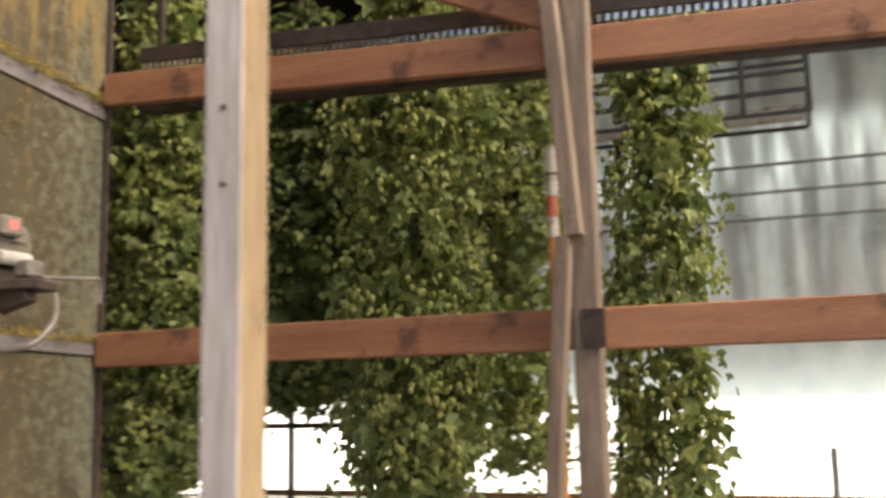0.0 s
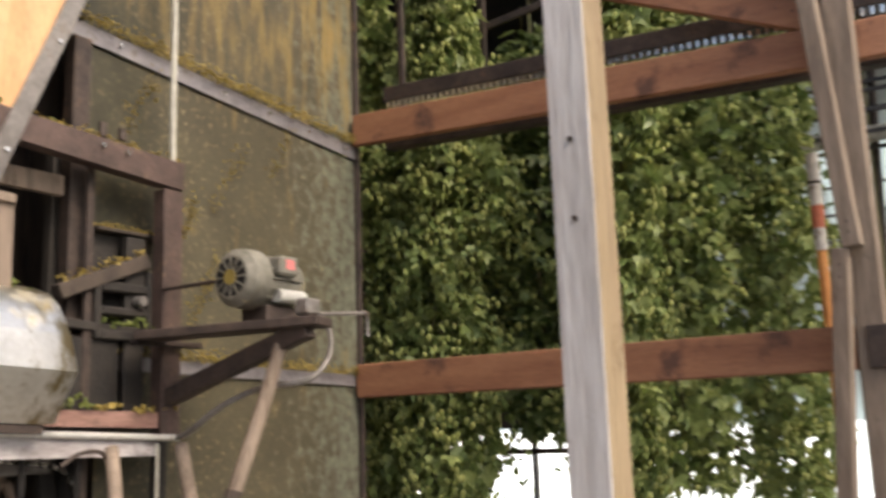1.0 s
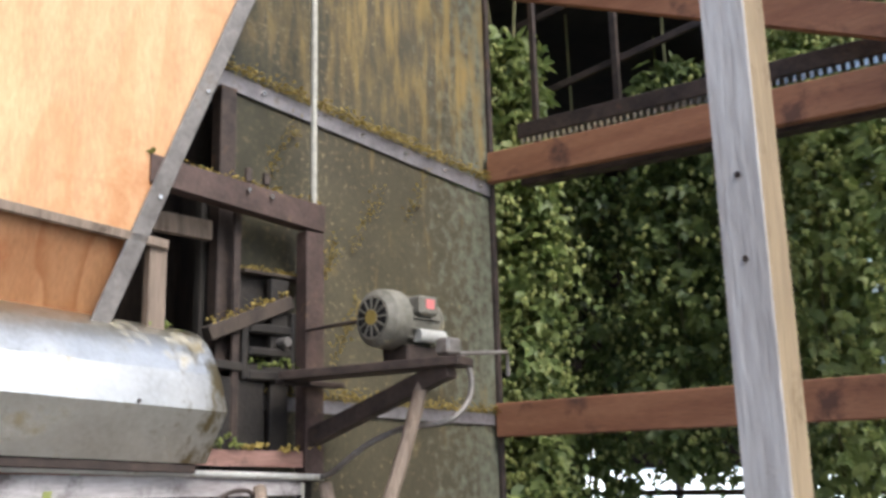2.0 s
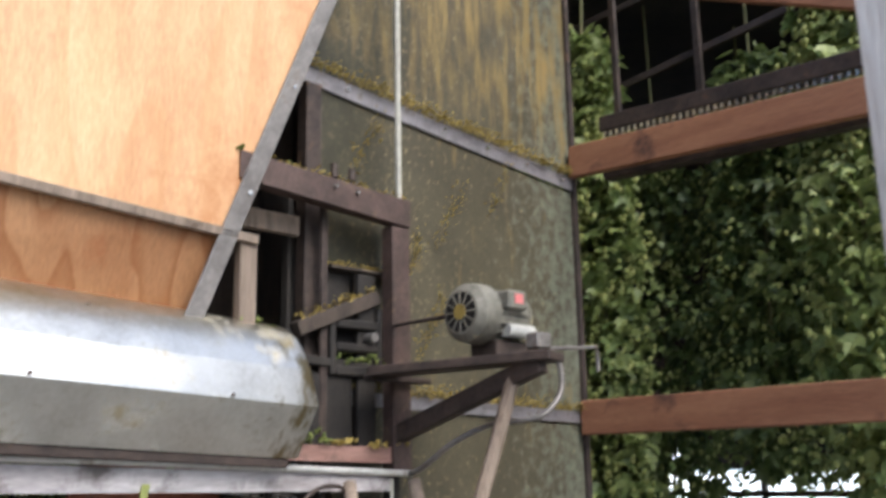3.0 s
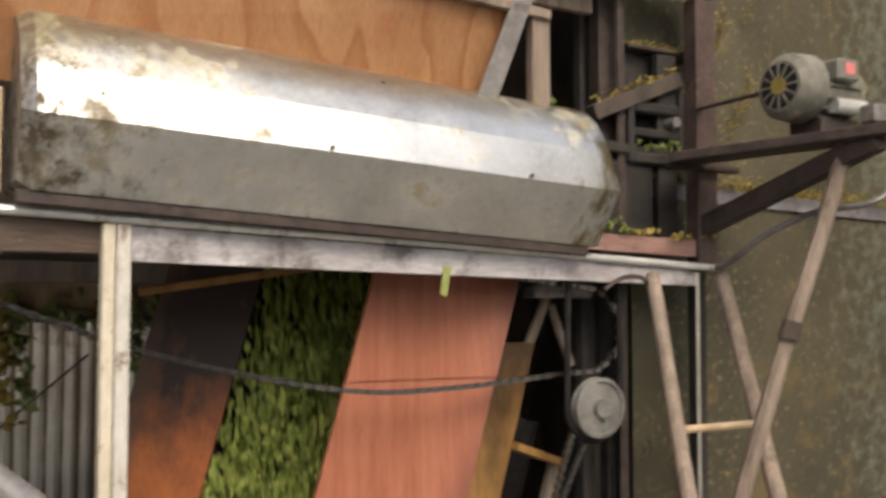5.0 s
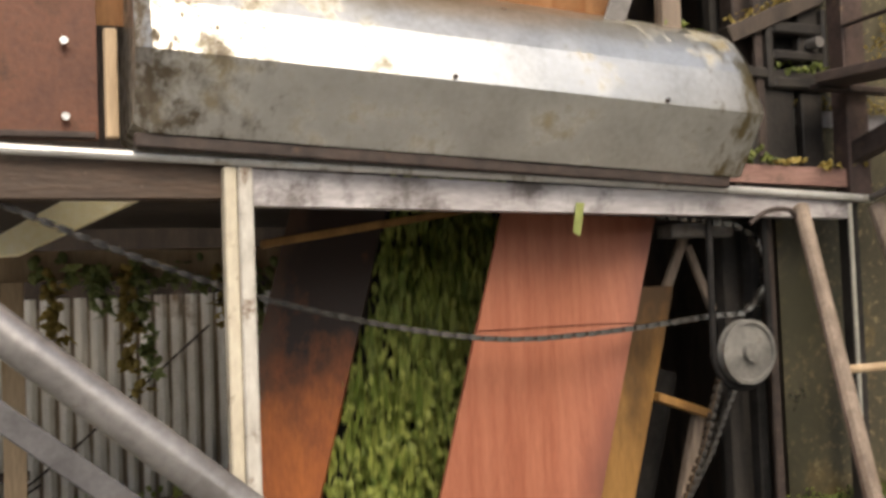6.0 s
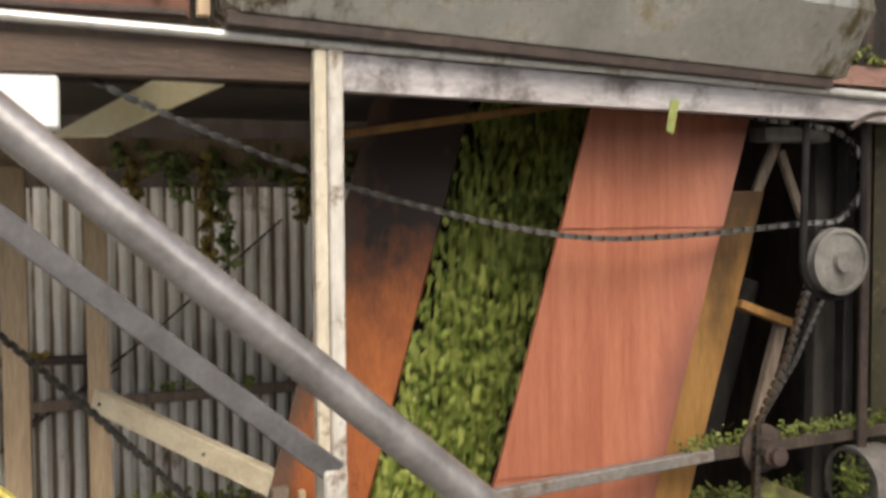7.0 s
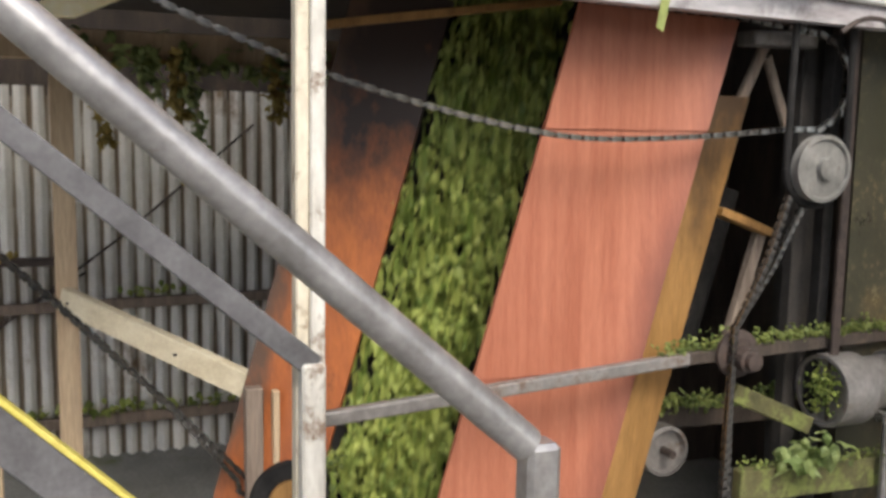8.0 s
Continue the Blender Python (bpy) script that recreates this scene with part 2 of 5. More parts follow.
_m = STEEL.node_tree.nodes.new("ShaderNodeMath")
_m.operation = "MAXIMUM"
_old = STEEL.node_tree.nodes["Principled BSDF"].inputs["Roughness"].links[0].from_socket
STEEL.node_tree.links.new(_old, _m.inputs[0])
_sc = STEEL.node_tree.nodes.new("ShaderNodeMath")
_sc.operation, _sc.inputs[1].default_value = "MULTIPLY", 0.85
STEEL.node_tree.links.new(_grime, _sc.inputs[0])
STEEL.node_tree.links.new(_sc.outputs[0], _m.inputs[1])
STEEL.node_tree.links.new(_m.outputs[0], STEEL.node_tree.nodes["Principled BSDF"].inputs["Roughness"])
add_patch(STEEL, (0.26, 0.21, 0.12), 16, (1, 1.2, 0.5), 1, 0.55, 0.80, 0.54, 0.14, 0.16)
CONDUIT = surface("bright zinc conduit", (0.62, 0.61, 0.58), (0.78, 0.77, 0.74), 12, 0.34, 0.5, bump=0.06, stain=(0.34, 0.28, 0.21), stain_scale=8, stain_at=0.60)
add_patch(STEEL, (0.36, 0.31, 0.19), 6, (1, 0.8, 1), 2, 0.24, 0.42, 0.46, 0.26, 0.42)
IRON = surface("rusty dark iron", (0.035, 0.026, 0.023), (0.085, 0.06, 0.05), 12, 0.65, 0.3, bump=0.25, stain=(0.14, 0.08, 0.05), stain_scale=9, stain_at=0.64)
IRON_RED = surface("primed red-brown angle iron", (0.05, 0.031, 0.026), (0.105, 0.066, 0.055), 10, 0.6, 0.1, bump=0.2, stain=(0.18, 0.12, 0.075), stain_scale=9, stain_at=0.61)
# Iron blackened so the colour carries the shade inside the machine.
SHADE_IRON = surface("greasy iron blackened for shade", (0.014, 0.012, 0.011), (0.04, 0.033, 0.028), 9, 0.6, 0.2, bump=0.25, stain=(0.08, 0.06, 0.035), stain_scale=12, stain_at=0.66)
PULLEY = surface("worn pulley casting", (0.16, 0.152, 0.14), (0.26, 0.248, 0.23), 12, 0.5, 0.3, bump=0.1, stain=(0.13, 0.10, 0.075), stain_scale=14, stain_at=0.63)
BLACK = surface("black rubber", (0.012, 0.011, 0.011), (0.03, 0.028, 0.027), 10, 0.85, bump=0.1)
BLACK.node_tree.nodes["Principled BSDF"].inputs["Specular IOR Level"].default_value = 0.15
WHITE = surface("white chipped paint", (0.42, 0.39, 0.34), (0.62, 0.59, 0.54), 8, 0.55, bump=0.2, stain=(0.20, 0.14, 0.10), stain_scale=11, stain_at=0.57, stretch=(1, 1, 0.4))
CREAM_WOOD = surface("yellowed white paint", (0.46, 0.40, 0.30), (0.62, 0.56, 0.45), 8, 0.6, bump=0.2, stain=(0.24, 0.17, 0.11), stain_scale=12, stain_at=0.60, stretch=(1, 1, 0.4))
CREAM = surface("cream rod paint", (0.36, 0.34, 0.29), (0.48, 0.46, 0.40), 12, 0.5, bump=0.05)
CASTGREY = surface("dusty grey motor casting", (0.13, 0.122, 0.098), (0.22, 0.207, 0.172), 14, 0.6, bump=0.15, stain=(0.40, 0.34, 0.2), stain_scale=10, stain_at=0.64)
ZINC_WALL = surface("weathered corrugated iron", (0.66, 0.64, 0.60), (0.84, 0.82, 0.78), 3, 0.5, 0.25, bump=0.05, stain=(0.24, 0.17, 0.1), stain_scale=2.5, stain_at=0.62)
# Brown in the grooves paints the shade between the ridges.
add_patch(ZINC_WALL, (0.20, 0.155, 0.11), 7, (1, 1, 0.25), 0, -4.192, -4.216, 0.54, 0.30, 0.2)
CONCRETE = surface("dusty concrete", (0.15, 0.147, 0.137), (0.235, 0.23, 0.215), 3, 0.85, bump=0.2, stain=(0.12, 0.13, 0.06), stain_scale=2, stain_at=0.6)
DARK_ROOF = surface("dark roof boarding", (0.02, 0.018, 0.017), (0.05, 0.042, 0.036), 4, 0.8, bump=0.2)
DEBRIS = leafy("dry yellow hop debris", (0.22, 0.15, 0.03), (0.42, 0.32, 0.09), 0.2, 0.7)
LEAF = leafy("hop leaf green", (0.15, 0.21, 0.065), (0.36, 0.41, 0.15), 0.32)
# Darker copy of the leaf green; the shed's shade is in the colour.
LEAF_SHADED = leafy("hop leaf green darkened for shade", (0.07, 0.11, 0.035), (0.21, 0.255, 0.085), 0.4)
CONE = leafy("hop cone yellow green", (0.29, 0.33, 0.10), (0.52, 0.54, 0.20), 0.3, 0.55)
LITTER_GREEN = leafy("wilted green hop litter", (0.07, 0.10, 0.02), (0.24, 0.27, 0.07), 0.2, 0.6)
FLOW = leafy("picked hop leaf and cone green", (0.13, 0.19, 0.03), (0.42, 0.46, 0.12), 0.25, 0.5)
STEM = surface("hop bine stem", (0.12, 0.13, 0.05), (0.2, 0.17, 0.08), 12, 0.7)
RED_LABEL = surface("red label", (0.55, 0.13, 0.13), (0.68, 0.25, 0.24), 10, 0.5, bump=0)


# mesh helpers; all of them take places in the world
ORIGIN = {}


def thing(name, base, label, category, group=""):
    e = new(name)
    e.empty_display_size = 0.1
    e.location = base
    ORIGIN[e] = Vector(base)
    return tagged(e, label, category, group)


def part(name, bm, material, parent=None, label="", smooth=False, sharp=40):
    o = ORIGIN.get(parent, Vector((0, 0, 0)))
    me = bpy.data.meshes.new(name)
    bmesh.ops.translate(bm, verts=bm.verts, vec=-o)
    bmesh.ops.recalc_face_normals(bm, faces=bm.faces)
    bm.to_mesh(me)
    bm.free()
    me.materials.append(material)
    if smooth:
        me.polygons.foreach_set("use_smooth", [True] * len(me.polygons))
        try:
            me.set_sharp_from_angle(angle=radians(sharp))
        except AttributeError:
            pass
    ob = new(name, me)
    if parent:
        ob.parent = parent
        ORIGIN[ob] = o
    if label:
        ob["label"] = label
    return ob


def solo(name, bm, material, label, category, group="", smooth=False, kind=""):
    """A thing of one mesh, with its origin at its base."""
    lo = [min(v.co[i] for v in bm.verts) for i in range(3)]
    hi = [max(v.co[i] for v in bm.verts) for i in range(3)]
    base = Vector(((lo[0] + hi[0]) / 2, (lo[1] + hi[1]) / 2, lo[2]))
    bmesh.ops.translate(bm, verts=bm.verts, vec=-base)
    ob = part(name, bm, material, None, "", smooth)
    ob.location = base
    return tagged(ob, label, category, group, kind)


def box(lo, hi, bevel=0.003, bm=None):
    bm = bm or bmesh.new()
    c = [(a + b) / 2 for a, b in zip(lo, hi)]
    d = [abs(b - a) for a, b in zip(lo, hi)]
    r = bmesh.ops.create_cube(bm, size=1.0, matrix=Matrix.Translation(c) @ Matrix.Diagonal((*d, 1)))
    if bevel:
        es = list({e for v in r["verts"] for e in v.link_edges})
        bmesh.ops.bevel(bm, geom=es, offset=min(bevel, min(d) * 0.3), segments=1, affect="EDGES")
    return bm


def bar(a, b, w, h, up=(0, 0, 1), bevel=0.003, bm=None):
    """A squared bar from a to b; h along up, w across."""
    bm = bm or bmesh.new()
    a, b = Vector(a), Vector(b)
    d = (b - a)
    y = d.normalized()
    x = y.cross(Vector(up)).normalized()
    z = x.cross(y)
    m = Matrix((x, y, z)).transposed().to_4x4()
    m.translation = (a + b) / 2
    r = bmesh.ops.create_cube(bm, size=1.0, matrix=m @ Matrix.Diagonal((w, d.length, h, 1)))
    if bevel:
        es = list({e for v in r["verts"] for e in v.link_edges})
        bmesh.ops.bevel(bm, geom=es, offset=min(bevel, w * 0.3, h * 0.3), segments=1, affect="EDGES")
    return bm


def angle_bar(a, b, w, h, t=0.006, up=(0, 0, 1), bm=None):
    """An L-shaped steel bar: a face of height h and a flange of width w at its top, towards the back."""
    bm = bm or bmesh.new()
    a, b, u = Vector(a), Vector(b), Vector(up)
    side = (b - a).normalized().cross(u).normalized()
    bar(a, b, t, h, up, 0.001, bm)
    off = u * (h / 2 - t / 2) - side * (w / 2)
    bar(a + off, b + off, w, t, up, 0.001, bm)
    return bm


def tube(points, r, seg=12, bm=None, caps=True):
    bm = bm or bmesh.new()
    pts = [Vector(p) for p in points]
    rings = []
    ref = None
    for i, p in enumerate(pts):
        d = (pts[min(i + 1, len(pts) - 1)] - pts[max(i - 1, 0)]).normalized()
        if ref is None:
            ref = Vector((0, 0, 1)) if abs(d.z) < 0.9 else Vector((1, 0, 0))
        x = d.cross(ref).normalized()
        y = x.cross(d)
        ref = y
        rr = r[i] if isinstance(r, (list, tuple)) else r
        rings.append([bm.verts.new(p + rr * (math.cos(2 * math.pi * k / seg) * x + math.sin(2 * math.pi * k / seg) * y)) for k in range(seg)])
    for a, b in zip(rings, rings[1:]):
        for k in range(seg):
            bm.faces.new((a[k], a[(k + 1) % seg], b[(k + 1) % seg], b[k]))
    if caps:
        bm.faces.new(rings[0][::-1])
        bm.faces.new(rings[-1])
    return bm


def smoothline(points, n=6):
    """Points along a Catmull-Rom curve."""
    p = [Vector(q) for q in points]
    p = [2 * p[0] - p[1]] + p + [2 * p[-1] - p[-2]]
    out = []
    for i in range(1, len(p) - 2):
        for k in range(n):
            t = k / n
            out.append(0.5 * (2 * p[i] + (p[i + 1] - p[i - 1]) * t + (2 * p[i - 1] - 5 * p[i] + 4 * p[i + 1] - p[i + 2]) * t * t
                              + (3 * p[i] - p[i - 1] - 3 * p[i + 1] + p[i + 2]) * t ** 3))
    return out + [p[-2]]


def disc(center, axis, r, h, seg=24, bm=None, rings=None):
    """A turned piece round an axis: rings of (radius, height along the axis)."""
    bm = bm or bmesh.new()
    q = Vector(axis).normalized().to_track_quat("Z", "Y").to_matrix()
    c = Vector(center)
    prof = rings or [(r, -h / 2), (r, h / 2)]
    loops = [[bm.verts.new(c + q @ Vector((rr * math.cos(2 * math.pi * k / seg), rr * math.sin(2 * math.pi * k / seg), z))) for k in range(seg)] for rr, z in prof]
    for a, b in zip(loops, loops[1:]):
        for k in range(seg):
            bm.faces.new((a[k], a[(k + 1) % seg], b[(k + 1) % seg], b[k]))
    bm.faces.new(loops[0][::-1])
    bm.faces.new(loops[-1])
    return bm


def sheet(corners, thick, bm=None):
    """A flat board of four corners, thickened behind its face."""
    bm = bm or bmesh.new()
    c = [Vector(p) for p in corners]
    n = (c[1] - c[0]).cross(c[3] - c[0]).normalized() * thick
    f = [bm.verts.new(p) for p in c]
    k = [bm.verts.new(p - n) for p in c]
    bm.faces.new(f)
    bm.faces.new(k[::-1])
    for i in range(4):
        j = (i + 1) % 4
        bm.faces.new((f[i], k[i], k[j], f[j]))
    return bm


def leaf_mesh(rng, verts, faces, p, size, droop=None):
    """A three-lobed hop leaf, folded along its middle, at p."""
    yaw, pitch, roll = rng.uniform(0, 6.283), rng.uniform(-1.5, -0.2) if droop is None else rng.gauss(droop, 0.35), rng.gauss(0, 0.5)
    m = Euler((pitch, roll, yaw)).to_matrix()
    shape = ((0, 0, 0), (0.34, 0.12, 0.05), (0.52, 0.48, 0.0), (0.24, 0.52, 0.07), (0, 1.0, -0.06), (-0.24, 0.52, 0.07), (-0.52, 0.48, 0.0), (-0.34, 0.12, 0.05), (0, 0.4, -0.05))
    i = len(verts)
    for q in shape:
        verts.append(Vector(p) + m @ (Vector(q) * size))
    faces.extend([(i + a, i + b, i + 8) for a, b in ((0, 1), (1, 2), (2, 3), (3, 4), (4, 5), (5, 6), (6, 7), (7, 0))])


def cone_mesh(rng, verts, faces, p, size):
    """A hanging hop cone: a small bulged spindle of five sides."""
    i = len(verts)
    tilt = Euler((rng.gauss(0, 0.25), rng.gauss(0, 0.25), rng.uniform(0, 6))).to_matrix()
    for rr, z in ((0.05, 0), (0.36, -0.25), (0.40, -0.55), (0.24, -0.9)):
        for k in range(5):
            a = 6.283 * k / 5 + z * 3
            verts.append(Vector(p) + tilt @ Vector((rr * math.cos(a), rr * math.sin(a), z)) * size)
    verts.append(Vector(p) + tilt @ Vector((0, 0, -1.1)) * size)
    for r in range(3):
        for k in range(5):
            faces.append((i + r * 5 + k, i + r * 5 + (k + 1) % 5, i + r * 5 + 5 + (k + 1) % 5, i + r * 5 + 5 + k))
    for k in range(5):
        faces.append((i + 15 + k, i + 15 + (k + 1) % 5, i + 20))


def raw(name, verts, faces, material, parent=None, label=""):
    o = ORIGIN.get(parent, Vector((0, 0, 0)))
    me = bpy.data.meshes.new(name)
    me.from_pydata([tuple(Vector(v) - o) for v in verts], [], faces)
    me.materials.append(material)
    ob = new(name, me)
    if parent:
        ob.parent = parent
        ORIGIN[ob] = o
    if label:
        ob["label"] = label
    return ob


# structure: floor, roof, walls
bm = bmesh.new()
bmesh.ops.create_grid(bm, x_segments=1, y_segments=1, size=120)
tagged(part("ground", bm, CONCRETE), "dusty grey-brown concrete yard and shed floor", "ground", kind="structure")


def corrugated(name, a, b, z0, z1, pitch, depth, material, label, slope=0.0):
    """A standing corrugated sheet from a to b in plan."""
    a, b = Vector((*a, 0)), Vector((*b, 0))
    d = (b - a)
    n = int(d.length / pitch) * 10
    u = d.normalized()
    side = Vector((-u.y, u.x, 0))
    bm = bmesh.new()
    cols = []
    for i in range(n + 1):
        s = i / n * d.length
        off = side * (depth * math.cos(2 * math.pi * s / pitch))
        q = a + u * s + off
        back = q - side * 0.004
        cols.append([bm.verts.new((q.x, q.y, z0)), bm.verts.new((q.x, q.y, z1)), bm.verts.new((back.x, back.y, z1)), bm.verts.new((back.x, back.y, z0))])
    for p, q in zip(cols, cols[1:]):
        for k in range(4):
            bm.faces.new((p[k], p[(k + 1) % 4], q[(k + 1) % 4], q[k]))
    return tagged(part(name, bm, material, smooth=True), label, "wall", kind="structure")


corrugated("wall_west", (-4.2, -4.0), (-4.2, 4.6), 0.0, 1.56, 0.066, 0.021, ZINC_WALL, "weathered grey corrugated iron wall, rust streaks, shade painted in the grooves")
tagged(part("wall_west_top", box((-4.3, -4, 1.52), (-4.215, 4.6, 4.6), 0), WOOD_DARK), "dark boarded upper wall under the roof", "wall", kind="structure")
tagged(part("wall_west_far", box((-4.3, 4.6, 1.9), (-4.215, 8.58, 4.6), 0), WOOD_DARK), "dark boarded upper wall above the open side", "wall", kind="structure")
# Added out of view to block light from the low sky.
tagged(part("wall_east", box((4.6, -6, 0), (4.7, 4.0, 3.0), 0), WOOD_DARK), "added dark wall across the yard, out of view, blocking low sky", "wall", kind="structure")
tagged(part("wall_south", box((-4.3, -4.1, 0), (-0.8, -4.0, 4.6), 0), WOOD_DARK), "dark boarded end wall of the shed", "wall", kind="structure")
# Added wall: stops light from the open north reaching behind the machine.
tagged(part("wall_cross", box((-3.318, 3.3, 0), (-2.17, 3.36, 4.6), 0), WOOD_DARK), "added dark cross wall blocking light behind the guard screen", "wall", kind="structure")
# Added as a dark backing; stands in for the darkness behind the chute.
tagged(part("wall_inner", box((-3.4, 1.75, 0), (-3.32, 6.4, 4.6), 0), WOOD_DARK), "added dark partition backing the machine's dark interior", "wall", kind="structure")
# Unseen edges and slot are cut to light hood and bines, shade the rear.
bm = box((-4.4, -4.2, 4.62), (-1.6, 4.35, 4.7), 0)
box((-4.4, 5.30, 4.62), (2.6, 8.8, 4.7), 0, bm)
box((-4.4, 4.35, 4.625), (-2.35, 5.30, 4.705), 0, bm)
tagged(part("ceiling", bm, DARK_ROOF), "dark boarded roof over the picking shed, openings added for light", "ceiling", kind="structure")

# translucent sheeting beyond the hanging bines, open at its foot
PLASTIC = surface("grey-green translucent sheeting", (0.42, 0.43, 0.425), (0.56, 0.56, 0.55), 1.5, 0.4, bump=0.05, stain=(0.30, 0.32, 0.31), stain_scale=1.5, stain_at=0.55, stretch=(2, 1, 0.4))
_nt = PLASTIC.node_tree
_tl = _nt.nodes.new("ShaderNodeBsdfTranslucent")
_tl.inputs[0].default_value = (0.90, 0.95, 0.92, 1)
_ms = _nt.nodes.new("ShaderNodeMixShader")
_bn = _nt.nodes.new("ShaderNodeTexNoise")
_bn.inputs["Scale"].default_value, _bn.inputs["Detail"].default_value = 1.0, 3
_bm = _nt.nodes.new("ShaderNodeMapping")
_bm.inputs["Scale"].default_value = (6, 1, 1.1)
_bc = _nt.nodes.new("ShaderNodeTexCoord")
_nt.links.new(_bc.outputs["Object"], _bm.inputs[0])
_nt.links.new(_bm.outputs[0], _bn.inputs["Vector"])
_br = _nt.nodes.new("ShaderNodeMapRange")
_br.inputs[1].default_value, _br.inputs[2].default_value, _br.inputs[3].default_value, _br.inputs[4].default_value = 0.42, 0.60, 0.45, 1.0
_nt.links.new(_bn.outputs[0], _br.inputs[0])
# extra translucence in one course paints the sky glow between the purlins
_glow_course = _nt.nodes.new("ShaderNodeValToRGB")
_glow_course.color_ramp.elements[0].position, _glow_course.color_ramp.elements[0].color = 0.40, (0.55, 0.55, 0.55, 1)
_glow_course.color_ramp.elements[1].position, _glow_course.color_ramp.elements[1].color = 0.435, (0.8, 0.8, 0.8, 1)
for _at, _v in ((0.47, 1.0), (0.505, 0.9), (0.53, 0.45)):
    _glow_course.color_ramp.elements.new(_at).color = (_v, _v, _v, 1)
_cz = _nt.nodes.new("ShaderNodeMapRange")
_cz.inputs[1].default_value, _cz.inputs[2].default_value = 0.0, 7.5
_cm = _nt.nodes.new("ShaderNodeMath")
_cm.operation = "MULTIPLY"
_nt.links.new(_cz.outputs[0], _glow_course.inputs[0])
_nt.links.new(_br.outputs[0], _cm.inputs[0])
_nt.links.new(_glow_course.outputs[0], _cm.inputs[1])
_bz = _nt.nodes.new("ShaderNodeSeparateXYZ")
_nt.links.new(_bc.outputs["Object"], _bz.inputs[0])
# Translucence rises towards the foot to paint the glare spilling in there.
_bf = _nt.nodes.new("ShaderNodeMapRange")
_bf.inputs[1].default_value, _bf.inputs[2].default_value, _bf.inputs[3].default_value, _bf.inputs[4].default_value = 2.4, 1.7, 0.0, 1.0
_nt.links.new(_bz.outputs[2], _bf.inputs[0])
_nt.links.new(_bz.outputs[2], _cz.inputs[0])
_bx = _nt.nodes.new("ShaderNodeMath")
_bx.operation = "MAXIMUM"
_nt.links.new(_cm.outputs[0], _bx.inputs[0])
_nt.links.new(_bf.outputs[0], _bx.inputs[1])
_nt.links.new(_bx.outputs[0], _ms.inputs[0])
_nt.links.new(_nt.nodes["Principled BSDF"].outputs[0], _ms.inputs[1])
_nt.links.new(_tl.outputs[0], _ms.inputs[2])
_nt.links.new(_ms.outputs[0], _nt.nodes["Material Output"].inputs[0])
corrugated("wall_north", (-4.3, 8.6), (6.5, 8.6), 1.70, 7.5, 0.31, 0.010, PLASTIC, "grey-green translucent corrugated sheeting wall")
# Added wall: hides the bright sheeting to keep gaps between bines dark.
tagged(part("wall_north_west", box((-4.212, 8.50, 1.72), (-1.7, 8.54, 4.6), 0), WOOD_DARK), "added dark wall keeping bright sheeting from showing behind the bines", "wall", kind="structure")
# Emissive sheets stand in for bright daylight outside and backlight the bines.
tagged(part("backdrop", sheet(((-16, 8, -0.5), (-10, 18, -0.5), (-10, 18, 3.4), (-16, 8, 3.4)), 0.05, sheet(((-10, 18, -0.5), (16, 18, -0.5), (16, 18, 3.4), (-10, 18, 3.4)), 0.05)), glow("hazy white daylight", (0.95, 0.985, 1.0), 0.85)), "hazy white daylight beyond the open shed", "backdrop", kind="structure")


# guard screens of dusty mesh
def screen_material():
    m = surface("dusty guard screen", (0.058, 0.049, 0.029), (0.092, 0.079, 0.046), 2.5, 0.6, 0.0, 0.1, stain=(0.17, 0.13, 0.065), stain_scale=5.0, stain_at=0.62)
    nt = m.node_tree
    bs = nt.nodes["Principled BSDF"]
    tr = nt.nodes.new("ShaderNodeBsdfTransparent")
    mx = nt.nodes.new("ShaderNodeMixShader")
    co = nt.nodes.new("ShaderNodeTexCoord")
    nz = nt.nodes.new("ShaderNodeTexNoise")
    nz.inputs["Scale"].default_value, nz.inputs["Detail"].default_value = 2.2, 5
    nt.links.new(co.outputs["Object"], nz.inputs["Vector"])
    mr = nt.nodes.new("ShaderNodeMapRange")
    mr.inputs[1].default_value, mr.inputs[2].default_value, mr.inputs[3].default_value, mr.inputs[4].default_value = 0.4, 0.7, 0.18, 0.02
    nt.links.new(nz.outputs[0], mr.inputs[0])
    nt.links.new(mr.outputs[0], mx.inputs[0])
    # grey-green patches towards the bine side and yellow dust runs high up
    add_patch(m, (0.18, 0.19, 0.145), 20, (1, 1, 1), 1, 0.05, 0.80, 0.46, 0.17, 0.28)
    add_patch(m, (0.17, 0.115, 0.04), 2.5, (1, 1, 1), 2, 1.7, 0.9, 0.54, 0.08, 0.16)
    add_patch(m, (0.26, 0.18, 0.06), 7, (1, 1.8, 0.3), 2, 2.9, 3.5, 0.51, 0.09, 0.2)
    add_patch(m, (0.24, 0.19, 0.10), 40, (1, 1, 1), 1, 0.2, -0.9, 0.56, 0.05, 0.08)
    add_patch(m, (0.06, 0.048, 0.03), 3, (1, 1, 0.7), 2, 3.0, 1.0, 0.60, 0.06)
    # Near-black towards the machine end is shade painted into the screen.
    add_patch(m, (0.034, 0.031, 0.015), 3, (1, 1, 1), 1, -0.12, -0.66, 0.47, 0.22, 0.3)
    nt.links.new(bs.outputs[0], mx.inputs[1])
    nt.links.new(tr.outputs[0], mx.inputs[2])
    nt.links.new(mx.outputs[0], nt.nodes["Material Output"].inputs[0])
    return m


SCREEN = screen_material()
# Added dark panel: stands in for the darkness below the ledge.
sd = thing("shade_panel", (-2.108, 2.82, 1.9), "dark panel standing in for the darkness under a littered ledge", "panel")
